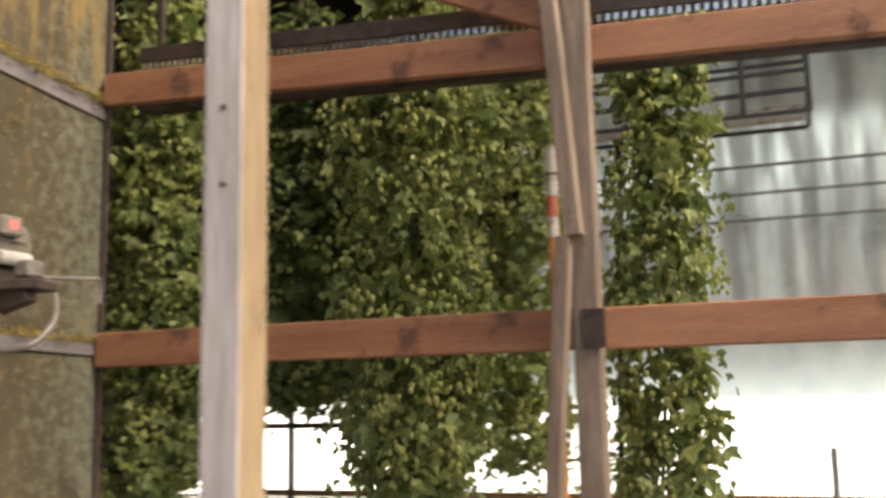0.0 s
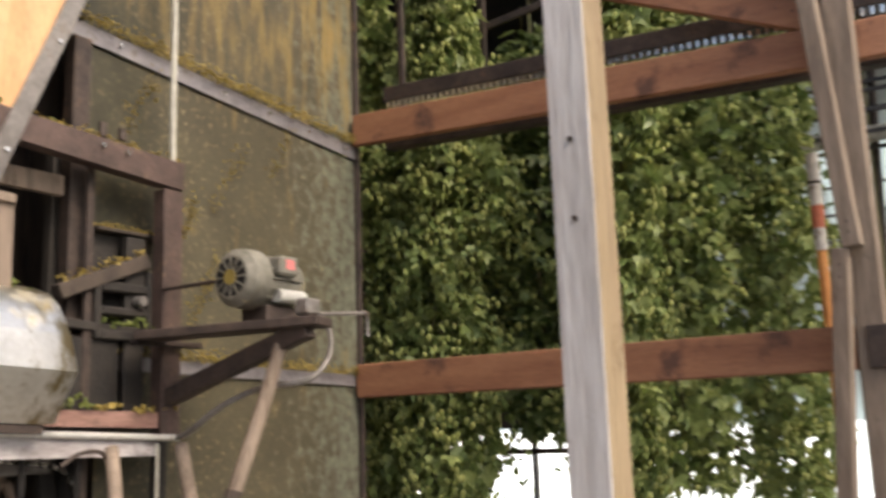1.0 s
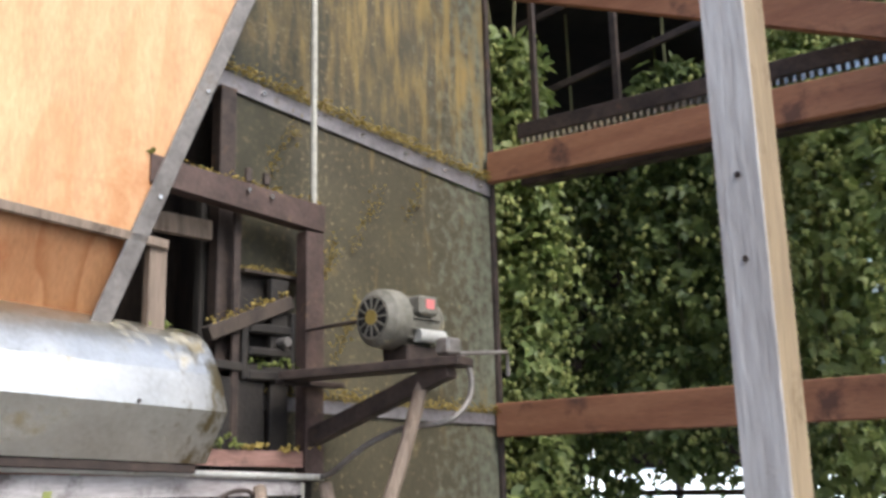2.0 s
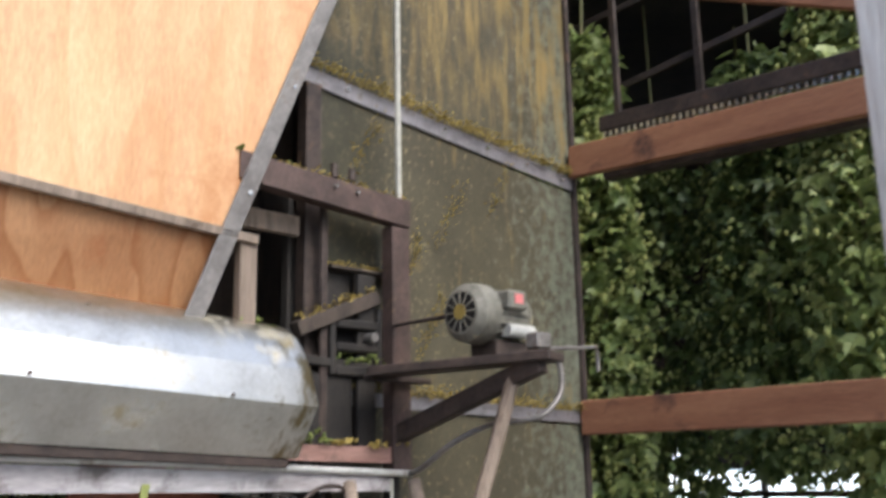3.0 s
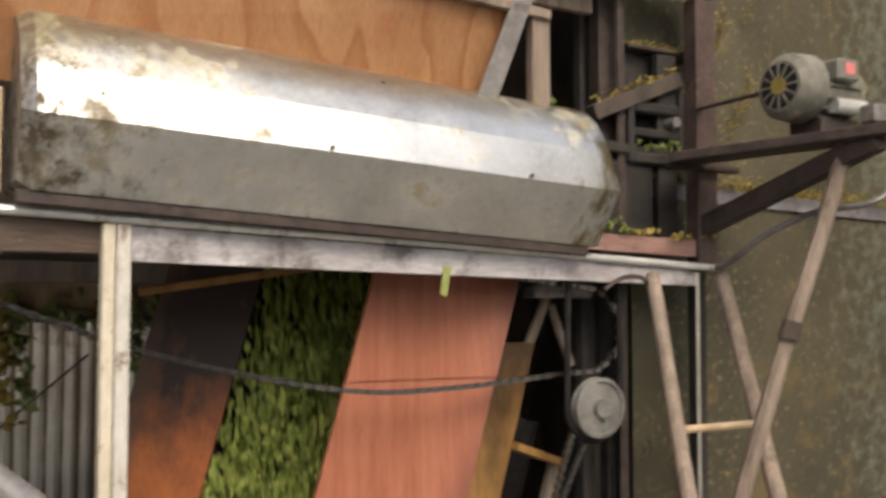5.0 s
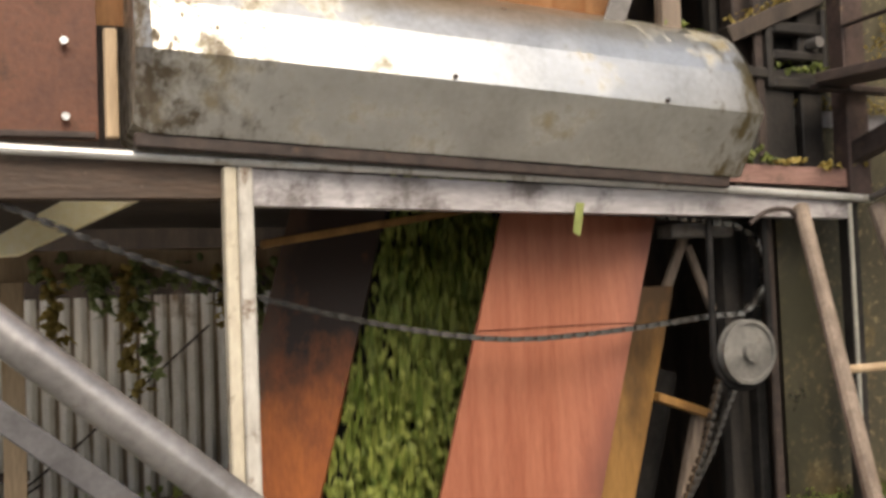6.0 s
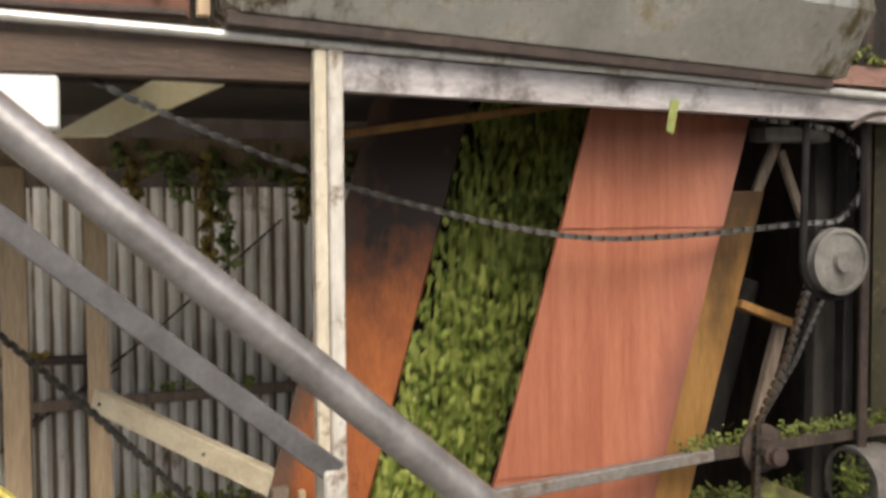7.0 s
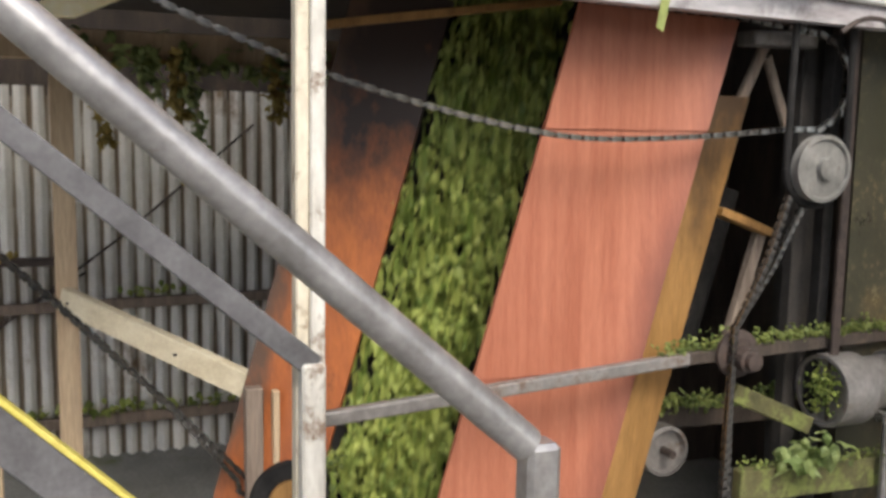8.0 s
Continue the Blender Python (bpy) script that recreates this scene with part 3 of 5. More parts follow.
part("plate", sheet(((-2.108, 2.70, 1.9), (-2.108, 2.99, 1.9), (-2.108, 2.99, 2.47), (-2.108, 2.70, 2.47)), 0.006), SHADE_IRON, sd)
part("ledge", box((-2.118, 2.745, 2.472), (-2.06, 3.06, 2.484), 0.002), WOOD_DARK, sd, "narrow dark ledge")
for y in (2.73, 2.95):
    for z in (1.98, 2.2, 2.42):
        part("rivet", disc((-2.101, y, z), (1, 0, 0), 0.007, 0.008, 8), STEEL_DULL, sd)
gs = thing("guard_screen", (-2.12, 3.5, 0.0), "tall dusty mesh guard screen caked with hop dust", "screen")
part("mesh_sheet", sheet(((-2.12, 2.80, 0.2), (-2.12, 4.24, 0.2), (-2.12, 4.24, 1.97), (-2.12, 2.80, 2.015)), 0.004), SCREEN, gs)
part("mesh_sheet", sheet(((-2.12, 2.70, 2.05), (-2.12, 4.24, 2.0), (-2.12, 4.24, 3.04), (-2.12, 2.70, 3.16)), 0.004), SCREEN, gs)
part("mesh_sheet", sheet(((-2.12, 2.70, 3.22), (-2.12, 4.24, 3.1), (-2.12, 4.24, 4.6), (-2.12, 2.70, 4.6)), 0.004), SCREEN, gs)
upper_rail = part("cross_rail", angle_bar((-2.11, 2.60, 3.195), (-2.11, 4.25, 3.075), 0.06, 0.065), RAIL_STEEL, gs, "purple-grey angle-iron cross rail with bolts")
part("cross_rail", angle_bar((-2.11, 2.60, 2.03), (-2.11, 4.25, 1.983), 0.05, 0.05), RAIL_STEEL, gs, "grey angle-iron cross rail with bolts")
part("edge_post", box((-2.16, 4.235, 0), (-2.10, 4.265, 4.62)), IRON, gs, "dark iron edge post")
part("edge_post", box((-2.15, 2.655, 1.86), (-2.095, 2.725, 3.16)), IRON, gs, "dark iron edge post")
for i in range(6):
    y = 2.85 + i * 0.26
    part("bolt", disc((-2.10, y, 3.197 - 0.0727 * (y - 2.6)), (1, 0, 0), 0.009, 0.012, 6), CHROME, upper_rail)

# red-brown boards and posts of the bine gantry
solo("gantry_board", box((-2.10, 4.20, 1.905), (0.118, 4.245, 2.058), 0.006), WOOD_RED, "red-brown sawn board, lower rail of the bine gantry", "board", "gantry boards")
solo("gantry_board", box((0.122, 4.202, 1.903), (3.2, 4.247, 2.056), 0.006), WOOD_ORANGE, "orange-brown sawn board, lower rail beyond the gantry post", "board", "gantry boards")
solo("gantry_board", bar((-2.10, 4.222, 3.181), (0.085, 4.222, 3.068), 0.045, 0.152, (0, 0, 1), 0.006), WOOD_RED, "red-brown sawn board, upper rail of the bine gantry", "board", "gantry boards")
solo("gantry_board", bar((0.09, 4.222, 3.066), (3.2, 4.222, 2.93), 0.045, 0.145, (0, 0, 1), 0.006), WOOD_ORANGE, "orange-brown sawn board running on beyond the gantry post", "board", "gantry boards")

# batten close by
bt = thing("upright_batten", (0.238, 1.67, 0), "upright sawn batten, weathered white face and brown edge", "post")
part("batten_face", box((0.212, 1.640, 0), (0.262, 1.643, 4.62), 0.001), WOOD_GREY, bt, "weathered whitish face")
part("batten_body", box((0.213, 1.6435, 0), (0.2615, 1.70, 4.62), 0.002), BATTEN_EDGE, bt, "pale brown sawn timber")
for z in (1.99, 2.082):
    part("nail_head", disc((0.238, 1.639, z), (0, 1, 0), 0.0035, 0.003, 8), IRON, bt)


post = solo("gantry_post", box((0.08, 4.11, 0), (0.178, 4.195, 4.62), 0.006), WOOD_POST, "brown weathered gantry post standing before the boards", "post")
def nailed_brace(name, a, b, wide, deep, material, label, group=""):
    """A brace board with two nail heads at each end, on its near face."""
    t = thing(name, a, label, "brace", group)
    part("board", bar(a, b, wide, deep, (0, 1, 0), 0.004), material, t)
    a, b = Vector(a), Vector(b)
    for f in (0.04, 0.07, 0.93, 0.96):
        p = a.lerp(b, f)
        part("nail_head", disc((p.x, p.y - deep / 2 - 0.001, p.z), (0, 1, 0), 0.004, 0.004, 8), IRON, t)
nailed_brace("gantry_brace", (-0.03, 4.05, 0.9), (0.075, 4.05, 2.3), 0.055, 0.07, WOOD_POST, "brown leaning brace beside the gantry post", "gantry braces")
nailed_brace("gantry_brace", (0.115, 4.05, 2.3), (0.03, 4.05, 3.5), 0.06, 0.075, WOOD_POST, "brown leaning brace nailed on the gantry post", "gantry braces")
nailed_brace("roof_brace", (-1.9, 4.22, 4.07), (0.05, 4.22, 3.19), 0.13, 0.045, WOOD_RED, "red-brown diagonal brace above the upper board")
mk = thing("marking_pole", (-0.095, 4.55, 1.0), "thin red and white striped pole behind the gantry post", "pole")
RED_PAINT = surface("faded red paint", (0.42, 0.11, 0.06), (0.55, 0.18, 0.1), 10, 0.6)
for z0, z1, paint in ((2.382, 2.47, WHITE), (2.47, 2.56, RED_PAINT), (2.56, 2.648, WHITE), (2.652, 2.77, WHITE)):
    part("band", tube([(-0.085, 4.55, z0), (-0.085, 4.55, z1 - 0.002)], 0.024, 10), paint, mk)
part("ring", tube([(-0.085, 4.55, 2.645), (-0.085, 4.55, 2.655)], 0.026, 10), IRON, mk, "dark ring")
part("shaft", tube([(-0.075, 4.55, 0.0), (-0.085, 4.55, 2.38)], 0.02, 10), surface("orange paint", (0.55, 0.22, 0.06), (0.66, 0.3, 0.1), 9, 0.6), mk, "orange painted shaft")

# overhead track with its slatted chain
ot = thing("bine_track", (0, 4.36, 3.05), "dark steel overhead track with a slatted chain", "track")
part("channel", bar((-2.0, 4.37, 3.375), (3.2, 4.37, 3.115), 0.09, 0.075), IRON, ot, "dark steel channel")
part("lower_channel", bar((-2.0, 4.37, 3.125), (3.2, 4.37, 2.90), 0.07, 0.05), IRON, ot, "grey steel channel")
slat_bm = box((-0.008, -0.006, -0.014), (0.008, 0.006, 0.014), 0)
slat_me = bpy.data.meshes.new("slat")
slat_bm.to_mesh(slat_me)
slat_bm.free()
slat_me.materials.append(CHROME)
for i in range(100):
    s = new("slat", slat_me)
    s.parent = ot
    s.location = (-1.95 + i * 0.034, -0.055, 3.305 - 0.0017 * i - 3.05)

for x in (-1.93, 0.6, 3.1):
    part("hanger", box((x, 4.36, 3.1), (x + 0.03, 4.385, 4.62), 0.002), IRON, ot)
solo("bine_beam", box((-4.3, 4.82, 4.60), (3.3, 4.88, 4.72), 0.004), WOOD_DARK, "dark overhead beam from which the bines hang", "beam")
rf = thing("roof_frame", (-1.85, 5.06, 3.2), "dark grey iron frame high among the bines", "frame")
part("upright", box((-1.87, 5.05, 3.3), (-1.83, 5.08, 4.62), 0.002), IRON, rf)
part("rail", bar((-2.7, 5.09, 3.85), (-0.9, 5.09, 4.05), 0.03, 0.04), IRON, rf)
part("rail", bar((-2.7, 5.09, 4.35), (-0.9, 5.09, 4.45), 0.03, 0.04), IRON, rf)

for z in (3.06, 3.27, 3.49):
    solo("wall_purlin", box((-1.5, 8.55, z), (6.4, 8.582, z + 0.022), 0.004), STEEL_PIPE, "thin grey purlin across the translucent wall", "purlin", "wall purlins")
solo("rack_pole", tube([(-0.24, 6.4, 0), (-0.05, 6.4, 4.62)], 0.022, 10), IRON, "dark iron pole beside the lamp rack", "pole")
solo("bracket_plate", box((0.117, 4.096, 1.905), (0.2, 4.109, 2.045), 0.002), IRON, "dark iron plate bolted across the gantry post", "plate")

# lamp rack beyond
RACK = surface("dark painted steel", (0.04, 0.035, 0.035), (0.08, 0.07, 0.07), 10, 0.5, bump=0.05)
lr = thing("lamp_rack", (0.6, 6.0, 3.2), "dark steel hanging rack with pale slatted trays", "rack")
for z in (3.215, 3.33, 3.44, 3.60):
    part("rail", bar((-0.6, 6.0, z), (0.96, 6.0, z - 0.015), 0.02, 0.022), RACK, lr)
    part("rail", bar((-0.6, 6.35, z), (0.96, 6.35, z - 0.015), 0.02, 0.022), RACK, lr)
for x in (0.28, 0.62, 0.955):
    part("upright", box((x, 5.99, 3.2), (x + 0.03, 6.02, 4.62), 0.002), RACK, lr)
for x in (0.955, 0.27):
    for z in (3.215, 3.33, 3.6):
        part("cross_bar", box((x, 6.0, z - 0.01), (x + 0.02, 6.36, z + 0.01), 0.002), RACK, lr)
for k in range(5):
    part("tray_slat", box((-0.6, 6.03 + k * 0.065, 3.235), (0.94, 6.07 + k * 0.065, 3.25), 0.002), WHITE, lr, "pale tray slat" if k == 0 else "")
# open frame beyond the bines
of = thing("far_frame", (-1.5, 7.0, 0), "thin orange-brown rails and grey stakes at the shed's open side", "frame")
part("rail", bar((-3.0, 7.0, 1.56), (-1.2, 7.0, 1.57), 0.04, 0.04), OCHRE, of)
part("rail", bar((-3.0, 7.0, 1.09), (3.5, 7.0, 1.10), 0.04, 0.04), OCHRE, of)
for x in (-2.7, -1.78, 0.95):
    part("stake", box((x, 6.98, 0), (x + 0.04, 7.02, 1.8 if x < -2 else 1.4), 0.002), STEEL_DULL, of)
# the picking machine's rail
rl = thing("machine_rail", (-1.99, 1.7, 1.7), "grey weathered machine rail with a bright conduit along its top", "rail")
part("beam", sheet(((-1.975, 1.16, 1.742), (-1.975, 2.95, 1.70), (-1.975, 2.95, 1.752), (-1.975, 1.16, 1.825)), 0.05), RAIL_WOOD, rl, "grimy purple-grey beam")
part("conduit", tube([(-1.965, 0.3, 1.872), (-1.965, 1.18, 1.838), (-1.965, 2.0, 1.806), (-1.965, 3.03, 1.757)], 0.0115), CONDUIT, rl, "bright steel conduit", True)
part("dark_beam", box((-2.03, 0.0, 1.757), (-1.985, 1.125, 1.835)), BEAM_DARK, rl, "dark wooden beam")
wp = thing("support_post", (-1.976, 1.15, 0), "white chipped wooden post under the machine rail", "post")
part("lath", box((-2.0, 1.118, 0), (-1.956, 1.1475, 1.826), 0.004), CREAM_WOOD, wp, "yellowed pale lath")
part("post", box((-2.0, 1.149, 0), (-1.952, 1.182, 1.826), 0.004), WHITE, wp)
solo("newel_post", box((-1.95, 1.12, 0), (-1.905, 1.172, 0.92), 0.006), WHITE, "short white chipped newel post of the handrail", "post")

# hood of galvanised sheet
def hood():
    h = thing("drum_hood", (-1.95, 1.7, 1.84), "dented galvanised sheet hood with a bright rounded shoulder", "hood")
    prof = [(-2.25, 1.812), (-1.915, 1.812), (-1.814, 1.966), (-1.816, 1.976), (-1.852, 2.078), (-1.876, 2.119), (-1.888, 2.138), (-1.908, 2.166), (-1.932, 2.192), (-1.962, 2.214), (-1.994, 2.230), (-2.03, 2.240), (-2.25, 2.255)]
    bm = bmesh.new()
    ys = [0.93, 0.96] + [1.0 + 0.1 * i for i in range(15)] + [2.45, 2.48, 2.503]
    rows = []
    for j, y in enumerate(ys):
        k = {0: 0.90, len(ys) - 1: 0.99}.get(j, 1.0)
        dz = -0.052 * (y - 2.45)
        rows.append([bm.verts.new((-2.1 + (x + 2.1) * k + 0.003 * noise.noise(Vector((y * 3, z * 5, x))), y, 2.03 + (z - 2.03) * k + dz)) for x, z in prof])
    for a, b in zip(rows, rows[1:]):
        for i in range(len(prof) - 1):
            bm.faces.new((a[i], a[i + 1], b[i + 1], b[i]))
    bm.faces.new(rows[0])
    bm.faces.new(rows[-1][::-1])
    part("sheet_metal", bm, STEEL, h, smooth=True, sharp=9)
    for y in (1.62, 2.2):
        part("rivet", disc((-1.815, y, 1.975 - 0.052 * (y - 2.45)), (1, 0, 0.3), 0.006, 0.008, 8), IRON, h)
    part("foot_strip", bar((-1.935, 0.93, 1.876), (-1.935, 2.47, 1.797), 0.03, 0.03), IRON, h, "dark grimy foot strip")
hood()

# plywood hopper
hp = thing("plywood_hopper", (-2.0, 1.5, 2.2), "orange plywood hopper sides edged with grey angle iron", "hopper")
part("upper_panel", sheet(((-1.975, 0.0, 2.60), (-1.975, 2.255, 2.50), (-1.975, 2.765, 3.72), (-1.975, 0.0, 3.72)), 0.015), PLY, hp, "pale orange plywood sheet")
part("lower_panel", sheet(((-2.10, 0.0, 2.16), (-2.10, 2.17, 2.16), (-1.985, 2.25, 2.50), (-1.985, 0.0, 2.60)), 0.015), PLY_LOW, hp, "deep orange plywood sheet with bold figure, darkened for shade")
part("batten", bar((-1.965, 0.0, 2.635), (-1.965, 2.37, 2.492), 0.018, 0.03), WOOD_POST, hp, "grey-brown wooden batten")
edge = part("edge_iron", bar((-1.962, 2.14, 2.20), (-1.962, 2.768, 3.72), 0.012, 0.062, (0, -0.9, 0.4)), STEEL_DULL, hp, "grey angle-iron edge")
for z in (2.64, 3.044):
    part("bolt", disc((-1.955, 2.145 + 0.416 * (z - 2.2), z), (1, 0, 0), 0.008, 0.014, 6), CHROME, edge)
solo("hopper_post", box((-2.01, 2.314, 1.9), (-1.972, 2.376, 2.488)), WOOD_POST, "cream-grey wooden post under the hopper", "post")

# steel frame
sf = thing("angle_iron_stand", (-2.0, 2.9, 0), "rusty red-brown angle-iron machine frame", "frame")
part("top_beam", sheet(((-1.965, 2.30, 2.69), (-1.965, 3.04, 2.645), (-1.965, 3.04, 2.745), (-1.965, 2.30, 2.782)), 0.06), IRON_RED, sf)
part("post", box((-2.03, 2.955, 1.75), (-1.97, 3.04, 2.64)), IRON_RED, sf)
part("lower_post", box((-2.05, 2.975, 0.0), (-2.01, 3.02, 1.749)), SHADE_IRON, sf, "dark iron lower post")
solo("tie_rod", tube([(-1.985, 3.0, 2.74), (-1.985, 3.0, 4.65)], 0.012), CREAM, "thin cream-painted tie rod standing on the frame", "rod")

# motor on its bracket
mb = thing("motor_bracket", (-1.65, 3.0, 1.85), "rusty angle-iron motor bracket with a slanting strut", "bracket")
part("platform_bar", bar((-1.95, 2.86, 2.098), (-1.33, 3.07, 2.112), 0.14, 0.03), IRON, mb)
part("platform_tie", bar((-1.955, 2.82, 2.08), (-1.965, 3.12, 2.08), 0.04, 0.02), IRON, mb)
part("strut", bar((-1.99, 2.99, 1.89), (-1.36, 3.03, 2.09), 0.05, 0.06), IRON, mb)
MX, MZ = -1.607, 2.272
em = thing("electric_motor", (MX, 3.07, 2.1), "dusty grey electric motor with a ribbed fan cowl on its bracket", "motor")
part("casing", disc((MX, 3.09, MZ), (0, 1, 0), 0, 0, 28, rings=[(0.06, -0.10), (0.082, -0.09), (0.082, 0.09), (0.06, 0.11), (0.02, 0.115), (0.016, 0.17)]), CASTGREY, em, smooth=True)
cowl = part("fan_cowl", disc((MX, 2.97, MZ), (0, 1, 0), 0, 0, 28, rings=[(0.03, -0.045), (0.074, -0.045), (0.098, -0.022), (0.102, 0.03), (0.102, 0.045)]), CASTGREY, em, "dusty fan cowl", smooth=True)
tbox = part("terminal_box", box((MX + 0.05, 3.04, MZ + 0.01), (MX + 0.115, 3.13, MZ + 0.075), 0.008), CASTGREY, em)
part("label_plate", box((MX + 0.1155, 3.065, MZ + 0.03), (MX + 0.1175, 3.105, MZ + 0.062), 0), RED_LABEL, tbox, "small red label plate")
part("end_shield", disc((MX, 3.20, MZ), (0, 1, 0), 0, 0, 24, rings=[(0.078, -0.012), (0.078, 0.0), (0.05, 0.014)]), CASTGREY, em)
part("capacitor", tube([(MX + 0.075, 3.06, MZ - 0.055), (MX + 0.075, 3.19, MZ - 0.055)], 0.024, 14), CONDUIT, em, "pale metal capacitor", True)
part("foot", box((MX - 0.06, 3.03, 2.13), (MX + 0.06, 3.19, 2.185), 0.005), IRON, em)

# chute of red boards with its belt
TILT = 0.283  # metres along y for each metre of height
def chute_y(y0, z):
    return y0 - (1.742 - z) * TILT
ch = thing("hop_chute", (-2.3, 1.7, 0), "steep red and orange wooden chute beside a black belt", "chute")
def leaning(y0, y1, x0, x1, zt, zb, t):
    return sheet(((x0, chute_y(y0, zb), zb), (x1, chute_y(y1, zb), zb), (x1, chute_y(y1, zt), zt), (x0, chute_y(y0, zt), zt)), t)
def dished(y0, y1, x, zt, zb):
    """A leaning sheet whose far edge curls up towards the yard."""
    bm = bmesh.new()
    rows = []
    for k in range(13):
        f = k / 12
        lift = 0.055 * max(0.0, (f - 0.62) / 0.38) ** 2
        rows.append([bm.verts.new((x + lift - d, chute_y(y0 + (y1 - y0) * f, z), z)) for d in (0.0, 0.012) for z in (zb, zt)])
    for a, b in zip(rows, rows[1:]):
        for i, j in ((0, 1), (1, 3), (3, 2), (2, 0)):
            bm.faces.new((a[i], b[i], b[j], a[j]))
    for r in (rows[0], rows[-1]):
        bm.faces.new((r[0], r[1], r[3], r[2]))
    return bm
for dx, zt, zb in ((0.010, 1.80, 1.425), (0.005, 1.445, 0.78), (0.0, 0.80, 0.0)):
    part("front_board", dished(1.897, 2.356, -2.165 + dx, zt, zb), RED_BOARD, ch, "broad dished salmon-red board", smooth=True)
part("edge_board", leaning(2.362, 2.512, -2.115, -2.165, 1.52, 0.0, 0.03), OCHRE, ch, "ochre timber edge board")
part("back_board", leaning(1.43, 1.68, -2.66, -2.50, 1.80, 0.0, 0.02), BACK_BOARD, ch, "burnt orange stained back board with shade painted on")
part("belt", leaning(1.60, 2.4, -2.56, -2.56, 2.25, 0.0, 0.01), BLACK, ch, "black rubber belt")
part("return_belt", leaning(1.60, 2.4, -2.86, -2.86, 2.25, 0.0, 0.01), BLACK, ch, "black rubber belt running back")

# pulley and handrail
pl = thing("belt_pulley", (-2.0, 2.565, 1.33), "grey belt pulley on the chute's side", "pulley")
part("wheel", disc((-2.0, 2.565, 1.33), (1, 0, 0), 0, 0, 32, rings=[(0.078, -0.014), (0.091, -0.014), (0.086, 0), (0.091, 0.014), (0.080, 0.016), (0.077, 0.008), (0.03, 0.014), (0.028, 0.03), (0.01, 0.03)]), PULLEY, pl, smooth=True)
part("v_belt", tube([(-2.02, 2.464, 1.33), (-2.02, 2.47, 1.72), (-2.02, 2.5, 1.80)], 0.010, 8), BLACK, pl, "worn black drive belt")
part("v_belt", tube([(-2.02, 2.667, 1.33), (-2.02, 2.665, 1.72), (-2.02, 2.65, 1.80)], 0.010, 8), BLACK, pl, "worn black drive belt")
part("v_belt", tube([(-2.02, 2.565 - 0.102 * math.cos(a), 1.33 - 0.102 * math.sin(a)) for a in [math.pi * k / 12 for k in range(13)]], 0.010, 8), BLACK, pl)
hr = thing("handrail", (-1.45, 1.4, 0), "sloping grey pipe handrail ending in an upright", "handrail")
part("top_pipe", tube(smoothline([(-1.45, -0.3, 2.358), (-1.45, 0.55, 1.617), (-1.45, 1.385, 0.893)], 4) + [(-1.45, 1.42, 0.862)], 0.033, 20), STEEL_PIPE, hr, smooth=True)
part("upright", box((-1.483, 1.412, 0), (-1.42, 1.478, 0.866), 0.010), STEEL_PIPE, hr)
part("mid_bar", bar((-1.925, -0.3, 2.15), (-1.925, 1.15, 0.91), 0.02, 0.052), STEEL_DARK, hr, "flat grey middle bar")
part("low_bar", bar((-1.90, 0.2, 1.165), (-1.90, 0.98, 0.40), 0.03, 0.09), STEEL_DARK, hr, "grey lower bar")
part("yellow_edge", bar((-1.895, 0.23, 1.205), (-1.895, 1.02, 0.43), 0.032, 0.012), surface("yellow paint", (0.5, 0.42, 0.08), (0.62, 0.52, 0.14), 10, 0.6), hr, "yellow painted edge")

# small machine parts round the frame
solo("red_board_end", sheet(((-1.985, 2.50, 1.808), (-1.985, 3.045, 1.79), (-1.985, 3.045, 1.846), (-1.985, 2.50, 1.858)), 0.03), PINK_WOOD, "short pinkish-red board lying on the rail beside the hood", "board")
solo("flexible_conduit", tube(smoothline([(-1.965, 3.02, 1.757), (-1.88, 3.0, 1.775), (-1.75, 3.022, 1.855), (-1.66, 3.08, 1.905), (-1.55, 3.06, 1.915), (-1.45, 3.123, 1.932), (-1.43, 3.20, 2.0), (-1.43, 3.215, 2.085), (-1.45, 3.19, 2.15)]), 0.010, 10), STEEL_DULL, "grey flexible cable conduit looping up to the motor", "cable", smooth=True)
solo("switch_lever", tube([(-1.45, 3.12, 2.15), (-1.43, 3.42, 2.175), (-1.43, 3.425, 2.09)], 0.007, 8), STEEL_DULL, "thin grey steel lever beyond the motor", "lever")
solo("junction_box", box((-1.42, 3.02, 2.135), (-1.36, 3.09, 2.19), 0.008), STEEL_DULL, "small grey junction box at the bracket's end", "box")
pp = thing("prop_pole", (-1.69, 2.35, 0), "rough bent grey-brown prop pole under the motor bracket", "pole")
part("pole", tube(smoothline([(-1.47, 3.03, 2.085), (-1.50, 2.955, 1.83), (-1.525, 2.855, 1.57), (-1.55, 2.765, 1.31), (-1.69, 2.35, 0.0)], 3), 0.023, 8), WOOD_POST, pp)
part("knot", disc((-1.518, 2.845, 1.57), (0.1, 0.3, 0.95), 0.028, 0.05, 9), WOOD_DARK, pp, "dark lashing round the bend")
solo("ladder_hook", tube(smoothline([(-1.945, 2.55, 1.685), (-1.94, 2.60, 1.715), (-1.94, 2.65, 1.725), (-1.94, 2.70, 1.715), (-1.945, 2.735, 1.66)]), 0.007, 8), IRON, "bent dark iron hook on the ladder's head", "hook", smooth=True)
ld = thing("leaning_ladder", (-1.3, 2.75, 0), "rough pole ladder leaning against the machine", "ladder")
part("rail", tube([(-1.95, 2.74, 1.73), (-1.68, 2.585, 1.30), (-0.87, 2.12, 0.0)], 0.022, 10), WOOD_POST, ld)
